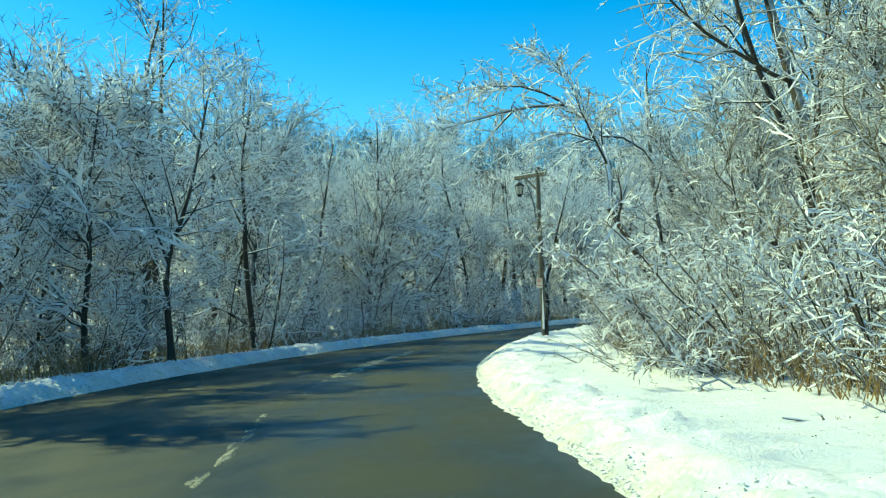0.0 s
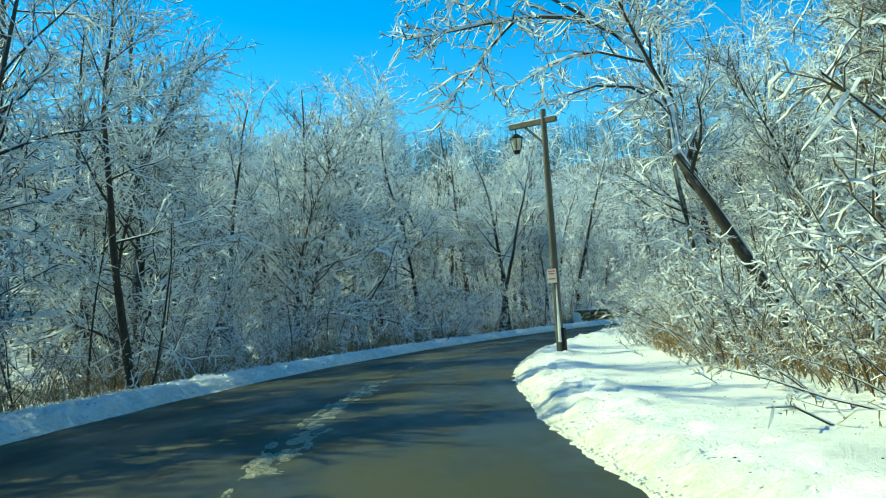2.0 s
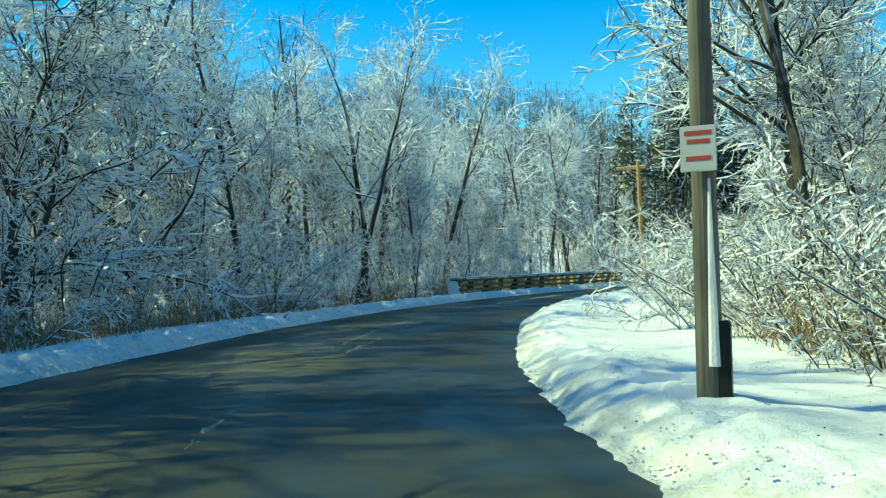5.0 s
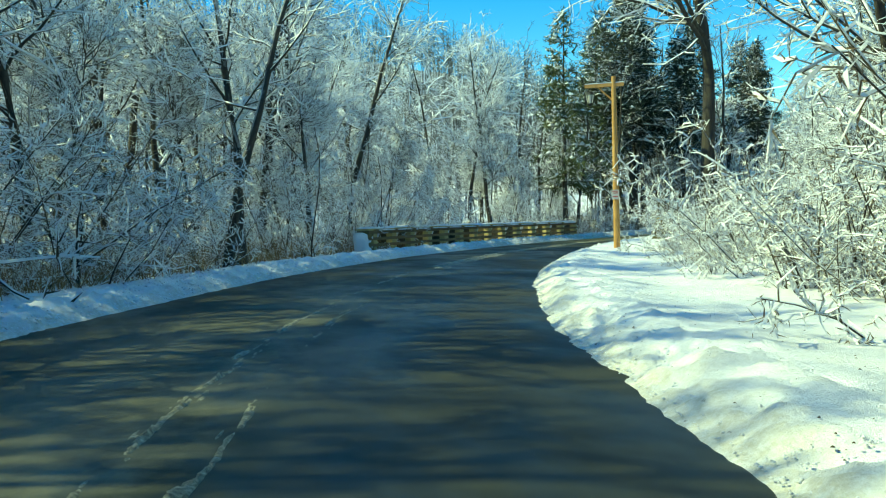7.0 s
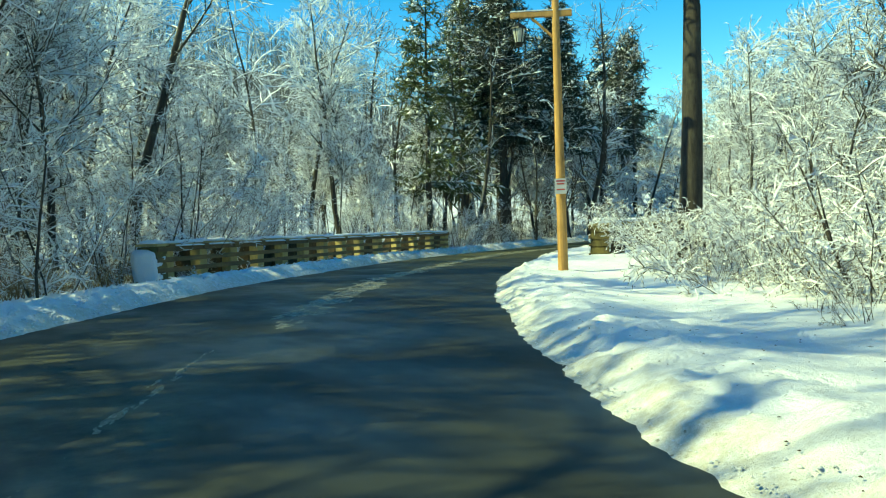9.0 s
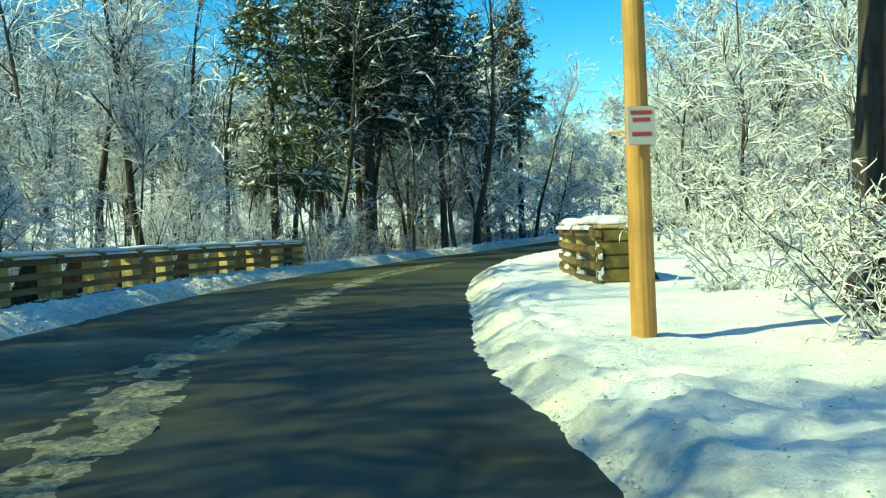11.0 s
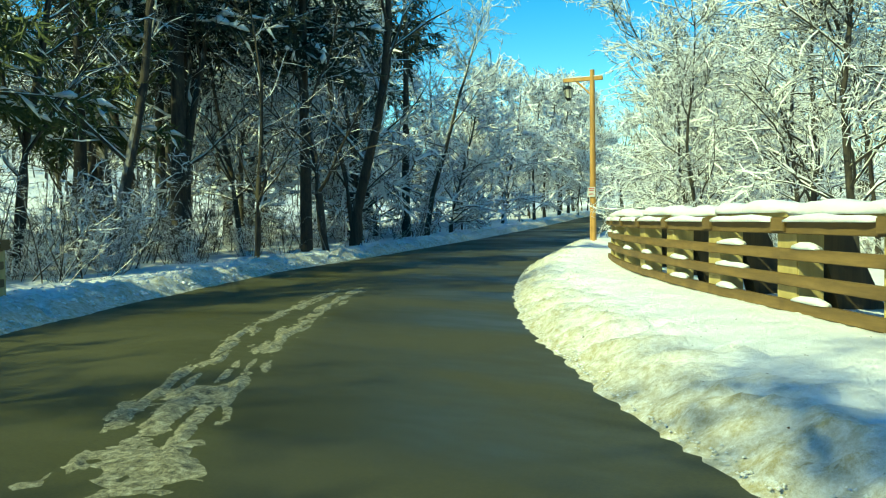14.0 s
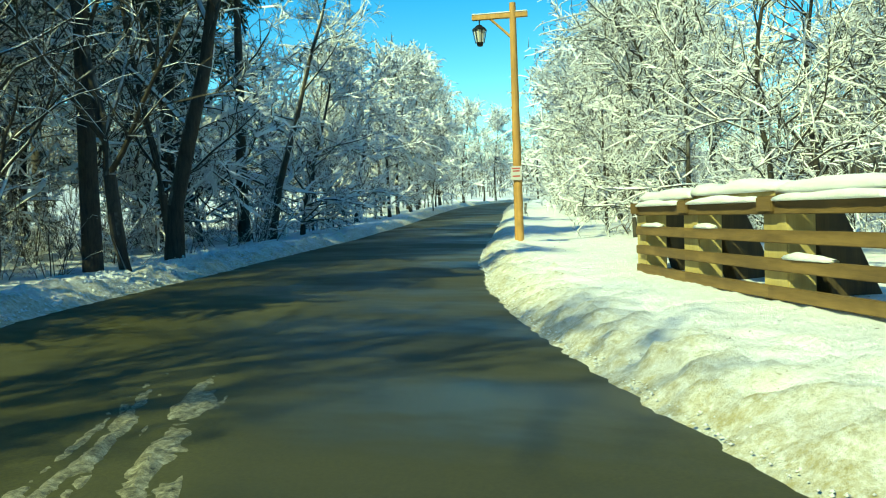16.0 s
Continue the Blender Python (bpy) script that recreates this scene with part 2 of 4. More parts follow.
def tube(bm, a, b, r0, r1, sides=12):
    """A tapered round bar from a to b."""
    a, b = Vector(a), Vector(b)
    turn = (b - a).to_track_quat("Z", "Y").to_matrix().to_4x4()
    bmesh.ops.create_cone(bm, cap_ends=True, segments=sides, radius1=r0, radius2=r1, depth=(b - a).length, matrix=Matrix.Translation((a + b) / 2) @ turn)
    return bm


def unit(v):
    return v / np.maximum(np.linalg.norm(v, axis=-1, keepdims=True), 1e-9)


def tubes(pts, rad, sides):
    """Vertices and quads of tapered tubes along many polylines: pts (n, m, 3), rad (n, m)."""
    n, m, _ = pts.shape
    tan = unit(np.gradient(pts, axis=1))
    side = np.cross(tan, np.array([0.0, 0.0, 1.0]))
    flat = np.linalg.norm(side, axis=-1, keepdims=True) < 0.15
    side = unit(np.where(flat, np.cross(tan, np.array([0.3, 1.0, 0.0])), side))
    up = np.cross(side, tan)
    roll = np.random.default_rng(n).uniform(-0.5, 0.5, n) if sides == 3 else np.zeros(n)
    ang = np.pi / 2 + np.arange(sides) * 2 * np.pi / sides + roll[:, None]
    ring = side[:, :, None] * np.cos(ang)[:, None, :, None] + up[:, :, None] * np.sin(ang)[:, None, :, None]
    v = pts[:, :, None] + ring * rad[:, :, None, None]
    i = np.arange(n * m * sides).reshape(n, m, sides)
    j = np.roll(i, -1, axis=2)
    f = np.stack([i[:, :-1], j[:, :-1], j[:, 1:], i[:, 1:]], -1)
    return v.reshape(-1, 3), f.reshape(-1, 4)


def spikes(pts, rad, quads=True):
    """Three-sided tapering twigs from the first to the last point of each line, as triangles written as quads' halves."""
    a, b = pts[:, 0], pts[:, -1]
    tan = unit(b - a)
    side = np.cross(tan, np.array([0.0, 0.0, 1.0]))
    flat = np.linalg.norm(side, axis=-1, keepdims=True) < 0.15
    side = unit(np.where(flat, np.cross(tan, np.array([0.3, 1.0, 0.0])), side))
    up = np.cross(side, tan)
    ang = np.pi / 2 + np.arange(3) * 2 * np.pi / 3 + np.random.default_rng(len(a)).uniform(-0.5, 0.5, len(a))[:, None]
    ring = a[:, None] + (side[:, None] * np.cos(ang)[:, :, None] + up[:, None] * np.sin(ang)[:, :, None]) * rad[:, :1, None]
    v = np.concatenate([ring, b[:, None]], 1).reshape(-1, 3)
    i = 4 * np.arange(len(a))[:, None]
    f = np.concatenate([i + np.array([[0, 1, 3]]), i + np.array([[1, 2, 3]]), i + np.array([[2, 0, 3]])], 1).reshape(-1, 3)
    return v, f


OCTA_V = np.array([(1, 0, 0), (0, 1, 0), (-1, 0, 0), (0, -1, 0), (0, 0, 1.1), (0, 0, -0.35)], float)
OCTA_F = np.array([(0, 1, 4), (1, 2, 4), (2, 3, 4), (3, 0, 4), (1, 0, 5), (2, 1, 5), (3, 2, 5), (0, 3, 5)])


def clumps(rng, pts, count, size):
    """Uneven crusts of snow that cling along stretches of many lines."""
    who = rng.integers(len(pts), size=count)
    k = rng.integers(pts.shape[1] - 1, size=count)
    a, c = pts[who, k], pts[who, k + 1]
    t = rng.uniform(0.25, 0.75, count)[:, None]
    way = unit(c - a)
    side = unit(np.cross(way, np.array([0.0, 0.0, 1.0])) + 1e-4)
    up = np.cross(side, way)
    half = np.linalg.norm(c - a, axis=1) * rng.uniform(0.25, 0.62, count)
    w = size * rng.uniform(0.28, 0.62, count)
    at = a * (1 - t) + c * t + np.array([0, 0, 0.35]) * w[:, None]
    wob = rng.uniform(0.7, 1.3, (count, 6, 1))
    v = way[:, None] * OCTA_V[None, :, :1] * half[:, None, None] + (side[:, None] * OCTA_V[None, :, 1:2] + up[:, None] * OCTA_V[None, :, 2:]) * w[:, None, None]
    v = at[:, None] + v * wob
    f = OCTA_F[None] + 6 * np.arange(count)[:, None, None]
    return v.reshape(-1, 3), f.reshape(-1, 3)


def loads(rng, pts, rad, share, thick):
    """Snow lying in uneven ridges along the upper side of many branches."""
    pick = rng.uniform(size=len(pts)) < share
    p, r0 = pts[pick], rad[pick]
    r = thick * rng.uniform(0.45, 1.35, p.shape[:2])
    r[:, 0] *= 0.7
    r[:, -1] *= 0.35
    return tubes(p + np.array([0, 0, 1.0]) * (r0 * 0.6 + r * 0.3)[:, :, None], r, 3)


def slivers(pts, rad):
    """Ice-glazed twig ends: two thin blades set crosswise along each line."""
    a, b = pts[:, 0], pts[:, -1]
    tan = unit(b - a)
    side = unit(np.cross(tan, np.random.default_rng(len(a)).normal(size=a.shape)))
    up = np.cross(side, tan)
    r = rad[:, :1] * 0.9
    v = np.stack([a - side * r, a + side * r, b, a - up * r, a + up * r], 1).reshape(-1, 3)
    i = 5 * np.arange(len(a))[:, None]
    f = np.concatenate([i + np.array([[0, 1, 2]]), i + np.array([[3, 4, 2]])], 1).reshape(-1, 3)
    return v, f


def crown(name, wood, ends, mat, ice):
    """A crown of solid branches with ice-glazed ends, in two materials."""
    v, f = joined(wood, ends)
    me = mesh_from(name, v, f, mat)
    me.materials.append(ice)
    index = np.zeros(len(f), np.int32)
    index[len(f) - len(ends[1]):] = 1
    me.polygons.foreach_set("material_index", index)
    return me


def whips(pts, rad):
    """Bent three-sided twigs that run out to a point."""
    v, f = tubes(pts[:, :-1], rad[:, :-1], 3) if pts.shape[1] > 2 else (np.zeros((0, 3)), np.zeros((0, 4), int))
    return joined((v, f), spikes(pts[:, -2:], rad[:, -2:])) if len(v) else spikes(pts, rad)


def joined(*pieces):
    """One set of vertices and faces from several; quads are cut where some pieces hold triangles."""
    vs, fs, at = [], [], 0
    cut = any(f.shape[1] == 3 for _, f in pieces)
    for v, f in pieces:
        if cut and f.shape[1] == 4:
            f = np.concatenate([f[:, :3], f[:, [0, 2, 3]]])
        vs.append(v)
        fs.append(f + at)
        at += len(v)
    return np.concatenate(vs), np.concatenate(fs)


def polylines(rng, start, way, length, steps, gnarl, lift):
    """Wandering lines from many starts; lift bends them up (or down, below 0)."""
    pts = [start]
    d = way
    for _ in range(steps):
        d = unit(d + gnarl * rng.normal(size=d.shape) + np.array([0, 0, 1.0]) * lift)
        pts.append(pts[-1] + d * (length / steps)[:, None])
    return np.stack(pts, 1)


def sprout(rng, pts, rad, count, low, high, angle, length, steps, gnarl, lift, thin, thinnest, shrink=0.5):
    """Child branches on many parent lines."""
    n, m, _ = pts.shape
    size = np.linalg.norm(pts[:, -1] - pts[:, 0], axis=1)
    who = rng.choice(n, count, p=size / size.sum())
    t = rng.uniform(low, high, count)
    k = np.minimum((t * (m - 1)).astype(int), m - 2)
    f = (t * (m - 1) - k)[:, None]
    a, b = pts[who, k], pts[who, k + 1]
    start = a * (1 - f) + b * f
    r = rad[who, k] * (1 - f[:, 0]) + rad[who, k + 1] * f[:, 0]
    tan = unit(b - a)
    perp = unit(np.cross(tan, rng.normal(size=(count, 3))))
    ang = np.radians(angle + rng.normal(size=count) * 12)[:, None]
    way = unit(np.cos(ang) * tan + np.sin(ang) * perp)
    ln = length * (1 - shrink * t) * rng.uniform(0.6, 1.25, count)
    line = polylines(rng, start, way, ln, steps, gnarl, lift)
    r0 = np.clip(r * thin, thinnest, None)
    return line, r0[:, None] * np.linspace(1, 0.35, steps + 1)[None]


def deciduous(seed, height, limbs, branches, twigs, fine, spread=0.5, lean=0.0, base=0.25, lift=0.05, droop=-0.03, radius=None, thin=0.014, mat=None, extra=None, gnarl=0.14, lumps=0.0, bends=2, angle=46, load=0.04, spine=None, reach=0.054):
    """A bare frosted tree at the origin: a trunk with its limbs, and a crown of branches and twigs."""
    rng = np.random.default_rng(seed)
    radius = radius or height * 0.0115
    trunk = polylines(rng, np.zeros((1, 3)), unit(np.array([[lean, 0.3 * lean, 1.0]])), np.array([height * 0.92]), 10, 0.07, 0.03)
    if spine is not None:
        trunk = smooth_line3(spine, 11)[None]
    trunk[:, 0, 2] = -0.3
    tr = radius * np.linspace(1.0, 0.16, 11)[None] * np.array([1.35] + [1.0] * 10)[None]
    l1, r1 = sprout(rng, trunk, tr, limbs, base, 0.97, angle, height * spread, 6, gnarl, lift, 0.5, 0.02, 0.6)
    if extra is not None:
        for n, knots in enumerate(extra):
            e = smooth_line3(knots, 7)
            l1 = np.concatenate([l1] + [e[None]] * 2)
            r1 = np.concatenate([r1, np.linspace(0.085 if n == 0 else 0.05, 0.012, 7)[None], np.linspace(0.03, 0.008, 7)[None]])
    l2, r2 = sprout(rng, l1, r1, branches, 0.15, 1.0, 48, height * 0.16, 3, 0.30, 0.02, 0.6, 0.016, 0.3)
    both = np.concatenate([l1[:, -4:], l2])
    rboth = np.concatenate([r1[:, -4:], r2])
    l3, r3 = sprout(rng, both, rboth, twigs, 0.1, 1.0, 48, height * reach, bends, 0.45, droop, 0.55, thin, 0.3)
    l4, r4 = sprout(rng, np.concatenate([l3, l2[:, -2:]]) if bends == 1 else l3, np.concatenate([r3, r2[:, -2:]]) if bends == 1 else r3, fine, 0.1, 1.0, 50, height * 0.030, 1, 0.2, droop, 0.9, thin * 0.95, 0.2)
    tm = mesh_from("trunk", *joined(tubes(trunk, tr, 8), tubes(l1, r1, 5)), BARK, True)
    cm = crown("crown", joined(tubes(l2, r2, 3), whips(l3, r3)), slivers(l4, r4), mat or TWIG, ENDS.get(mat or TWIG, mat or TWIG))
    out = [("trunk", tm), ("crown", cm)]
    if lumps:
        crust = [loads(rng, l1[:, 2:], r1[:, 2:], 0.9, load * 0.62), loads(rng, l2, r2, 0.85, load * 0.48), loads(rng, l3, r3, lumps, load * 0.36)]
        if spine is not None:
            crust.append(loads(rng, trunk[:, 2:], tr[:, 2:], 1.0, 0.085))
        out.append(("snow_load", mesh_from("snow_load", *joined(*crust), SNOW)))
    return out


def smooth_line3(knots, count):
    k = np.array(knots, float)
    s = np.r_[0, np.cumsum(np.linalg.norm(np.diff(k, axis=0), axis=1))]
    t = np.linspace(0, s[-1], count)
    return np.stack([np.interp(t, s, k[:, n]) for n in range(3)], 1)


def shrub(seed, height, stems, branches, twigs, fine, flare=0.55, thin=0.013, mat=None, droop=-0.05, lumps=0.0):
    """A many-stemmed frosted bush at the origin."""
    rng = np.random.default_rng(seed)
    start = np.c_[rng.normal(size=(stems, 2)) * 0.12 * height, np.full(stems, -0.2)]
    way = unit(np.c_[start[:, :2] / height * 3 + rng.normal(size=(stems, 2)) * flare * 0.5, np.ones(stems)])
    l1 = polylines(rng, start, way, height * rng.uniform(0.7, 1.15, stems), 5, 0.12, -0.03)
    r1 = 0.022 * np.sqrt(height / 3) * np.linspace(1, 0.3, 6)[None] * rng.uniform(0.6, 1.3, (stems, 1))
    l2, r2 = sprout(rng, l1, r1, branches, 0.08, 1.0, 52, height * 0.22, 2, 0.38, droop, 0.6, 0.009, 0.4)
    l3, r3 = sprout(rng, np.concatenate([l1[:, -3:], l2]), np.concatenate([r1[:, -3:], r2]), twigs, 0.1, 1.0, 50, height * 0.085, 2, 0.5, droop, 0.6, thin, 0.3)
    l4, r4 = sprout(rng, l3, r3, fine, 0.1, 1.0, 50, height * 0.042, 1, 0.2, droop, 0.9, thin * 0.95, 0.2)
    sm = mesh_from("woody_base", *tubes(l1, r1, 4), BARK)
    cm = crown("crown", joined(tubes(l2, r2, 3), whips(l3, r3)), slivers(l4, r4), mat or TWIG, ENDS.get(mat or TWIG, mat or TWIG))
    out = [("woody_base", sm), ("crown", cm)]
    if lumps:
        out.append(("snow_load", mesh_from("snow_load", *joined(loads(rng, l2, r2, lumps, 0.015), loads(rng, l3, r3, lumps, 0.0125)), SNOW)))
    return out


def spruce(seed, height, width, bare=0.2, needle=None, full=1.0):
    """A dark conifer: trunk, drooping boughs and needle sprays."""
    rng = np.random.default_rng(seed)
    trunk = polylines(rng, np.zeros((1, 3)), np.array([[0.0, 0.0, 1.0]]), np.array([height]), 10, 0.012, 0.02)
    trunk[:, 0, 2] = -0.3
    tr = height * 0.0135 * np.linspace(1, 0.08, 11)[None]
    n = int(height * 9 * full)
    t = bare + (1 - bare) * rng.uniform(0, 1, n) ** 0.95
    start = np.c_[np.zeros((n, 2)), t * height]
    az = rng.uniform(0, 2 * np.pi, n)
    way = unit(np.c_[np.cos(az), np.sin(az), 0.10 + 0.5 * (t - 0.5)])
    ln = width * (1.04 - t) ** 0.7 * rng.uniform(0.55, 1.2, n)
    l1 = polylines(rng, start, way, ln, 4, 0.06, -0.06)
    r1 = np.full((n, 5), 0.035) * np.linspace(1, 0.3, 5)[None]
    l2, r2 = sprout(rng, l1, r1, n * 12, 0.1, 1.0, 48, width * 0.25, 1, 0.1, -0.10, 0.6, 0.045, 0.3)
    l3, r3 = sprout(rng, l2, r2, n * 52, 0.05, 1.0, 48, 0.30, 1, 0.15, -0.25, 1.0, 0.034, 0.2)
    tm = mesh_from("trunk", *joined(tubes(trunk, tr, 9), tubes(l1, r1, 4)), BARK, True)
    nm = mesh_from("crown", *joined(spikes(l2, r2 * 1.1), spikes(l3, r3)), needle or NEEDLE)
    pads = mesh_from("snow_load", *joined(clumps(rng, l1[: n // 2, 1:], int(n * 2.2), 0.32), clumps(rng, l2, n * 2, 0.14)), SNOW, True)
    return [("trunk", tm), ("crown", nm), ("snow_load", pads)]


def plant(name, parts, x, y, turn, size, label, category, group, z=None):
    """A plant of its own, from shared part meshes, standing on the ground."""
    ob = new(name)
    ob.matrix_world = pose(x, y, height_at(x, y) if z is None else z, 0, 0, turn) @ Matrix.Diagonal((size, size, size, 1))
    for part_name, me in parts:
        p = child(part_name, me, ob)
        if part_name in ("snow_load", "woody_base"):
            tagged(p, kind="stuff")
    return tagged(ob, label, category, group)


# ---- plan: the road's right edge, its width, the land ----
def smooth_line(knots, step=0.5):
    k = np.array(knots, float)
    k = np.vstack([2 * k[0] - k[1], k, 2 * k[-1] - k[-2]])
    out = []
    for a, b, c, d in zip(k[:-3], k[1:-2], k[2:-1], k[3:]):
        n = max(2, int(np.linalg.norm(c - b) / step))
        t = np.linspace(0, 1, n, endpoint=False)[:, None]
        out.append(0.5 * (2 * b + (c - a) * t + (2 * a - 5 * b + 4 * c - d) * t**2 + (3 * b - a - 3 * c + d) * t**3))
    p = np.concatenate(out + [k[-2:-1]])
    s = np.r_[0, np.cumsum(np.linalg.norm(np.diff(p, axis=0), axis=1))]
    even = np.arange(0, s[-1], step)
    return np.c_[np.interp(even, s, p[:, 0]), np.interp(even, s, p[:, 1])]


EDGE = smooth_line([(6.5, -60), (6.2, -20), (5.6, 0), (5.0, 8), (4.2, 14), (3.4, 19), (3.0, 25), (3.15, 30), (3.45, 34.6), (4.1, 39), (5.1, 43.5), (6.4, 47.6), (8.4, 53.4), (10.9, 58.8), (13.7, 64), (17.2, 69.3), (20.3, 73.4), (23.75, 76.95), (26.75, 80.05), (31.8, 84.6), (37.6, 88.5), (44.3, 91.9), (48.2, 93.4), (53.3, 95.2), (62.0, 97.7), (79.5, 102.8), (96.5, 107.9), (120, 114), (142, 115.5), (175, 107)])
STEP = 0.5
ALONG = np.arange(len(EDGE)) * STEP
_tan = unit(np.gradient(EDGE, axis=0))
LEFTWARD = np.c_[-_tan[:, 1], _tan[:, 0]]
# the road's width by the y of its right edge, then by x past the bridge
WIDTH = np.interp(EDGE[:, 1] + EDGE[:, 0], [-60, 15, 25, 40, 60, 85, 110, 136, 148, 160, 175], [9.5, 9.3, 8.6, 7.6, 7.3, 7.0, 6.8, 6.6, 5.8, 5.2, 5.0])


def rise(s):
    """How far the road has climbed: it is level up to the bridge and goes uphill past it."""
    u = np.clip(s - 158, 0, 21)
    return 0.35 * (u / 21) ** 2 + 0.033 * np.clip(s - 179, 0, 95)


def s_near(x, y):
    return float(ALONG[np.argmin((EDGE[:, 0] - x) ** 2 + (EDGE[:, 1] - y) ** 2)])


def on(s, d):
    """The place d metres left of the road's right edge, s metres along it."""
    i = np.clip(s / STEP, 0, len(EDGE) - 1.001)
    k = np.asarray(i).astype(int)
    f = np.asarray(i - k)[..., None]
    p = EDGE[k] * (1 - f) + EDGE[k + 1] * f
    n = LEFTWARD[k] * (1 - f) + LEFTWARD[k + 1] * f
    return p + n * np.asarray(d)[..., None]


def offsets(xy):
    """For many places: how far right of the right edge (negative: left of it), the road's width there, and how far along it."""
    far, wide, along = np.empty(len(xy)), np.empty(len(xy)), np.empty(len(xy))
    for i in range(0, len(xy), 4000):
        q = xy[i : i + 4000]
        k = np.argmin(((q[:, None] - EDGE[None]) ** 2).sum(-1), axis=1)
        o = q - EDGE[k]
        side = -np.sign((o * LEFTWARD[k]).sum(1))
        far[i : i + 4000] = side * np.linalg.norm(o, axis=1)
        wide[i : i + 4000] = WIDTH[k]
        along[i : i + 4000] = ALONG[k]
    return far, wide, along


def step01(x, a, b):
    t = np.clip((x - a) / (b - a), 0, 1)
    return t * t * (3 - 2 * t)


def land(xy):
    far, wide, along = offsets(xy)
    left = -far - wide
    out = np.maximum(far, left)
    z = rise(along) * (1 - step01(out, 30, 80)) - 0.14 + 0.42 * step01(far, 6.5, 9.5) + 0.25 * step01(left, 2.6, 4.0)
    z += (46 - 28 * step01(xy[:, 0], 85, 150)) * step01(out, 38, 185) + 0.8 * step01(far, 9, 30)
    z += 5.0 * step01(left, 16, 60) * step01(xy[:, 0], 25, 70)
    x, y = xy.T
    z += step01(out, 5, 20) * 0.25 * (np.sin(x * 0.31 + 1.3 * np.sin(y * 0.23)) + np.sin(y * 0.27 + x * 0.11))
    return z


def height_at(x, y):
    return float(land(np.array([[x, y]], float))[0]) - 0.05


def grid_faces(n, m):
    i = np.arange(n * m).reshape(n, m)
    return np.stack([i[:-1, :-1], i[1:, :-1], i[1:, 1:], i[:-1, 1:]], -1).reshape(-1, 4)


def fbm(p, octaves=4):
    return np.array([noise.fractal(Vector(q), 1.0, 2.0, octaves) for q in p])


# the ground: one sheet to the horizon
gx = np.r_[np.linspace(-1800, -140, 14), np.arange(-120, 200, 2.5), np.linspace(220, 1900, 14)]
gy = np.r_[np.linspace(-1800, -90, 14), np.arange(-70, 240, 2.5), np.linspace(260, 1900, 14)]
GX, GY = np.meshgrid(gx, gy, indexing="ij")
gxy = np.c_[GX.ravel(), GY.ravel()]
ground = new("ground", mesh_from("ground", np.c_[gxy, land(gxy)], grid_faces(len(gx), len(gy)), FLOOR, True))
g_far, g_wide, g_along = offsets(gxy)
g_left = -g_far - g_wide
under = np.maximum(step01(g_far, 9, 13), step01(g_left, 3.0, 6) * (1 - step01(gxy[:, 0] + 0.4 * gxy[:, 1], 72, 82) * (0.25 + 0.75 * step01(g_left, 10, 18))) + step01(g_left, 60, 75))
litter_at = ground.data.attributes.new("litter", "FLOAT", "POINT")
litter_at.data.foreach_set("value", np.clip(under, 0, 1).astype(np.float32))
tagged(ground, "snow-covered woodland floor rising to low hills", "snow ground", kind="structure")

# the road
sv = np.arange(0, ALONG[-1] - 1, 0.5)
iv = (sv / STEP).astype(int)
fr = np.linspace(-0.12, 1.08, 25)
rv = np.concatenate([on(sv, f * WIDTH[iv]) for f in fr]).reshape(len(fr), len(sv), 2)
crown_z = 0.05 * (1 - (2 * np.clip(fr, 0, 1) - 1) ** 2) - 0.05
rz = crown_z[:, None] + rise(sv)[None]
road = new("road", mesh_from("road", np.c_[rv.reshape(-1, 2), rz.ravel()], grid_faces(len(fr), len(sv))[:, ::-1], ASPHALT, True))
lane_d = (fr[:, None] * WIDTH[iv][None]).ravel()
lane_s = np.broadcast_to(sv, rv.shape[:2]).ravel()
film_at = road.data.attributes.new("salt_film", "FLOAT", "POINT")
film_at.data.foreach_set("value", (step01(lane_d, 2.7, 3.1) * step01(-lane_d, -6.0, -4.6) * step01(lane_s, 100, 106) * step01(-lane_s, -130, -120)).astype(np.float32))
# how strongly the right lane is darkened by painted shade
lane_shade_at = road.data.attributes.new("lane_shade", "FLOAT", "POINT")
lane_shade_at.data.foreach_set("value", (0.75 * step01(-lane_d, -2.9, -2.5) * step01(lane_s, 98, 103) * (1 - 0.45 * step01(lane_s, 138, 148)) * step01(-lane_s, -182, -172)).astype(np.float32))
tagged(road, "wet dark asphalt road with slush along its middle", "road", kind="structure")


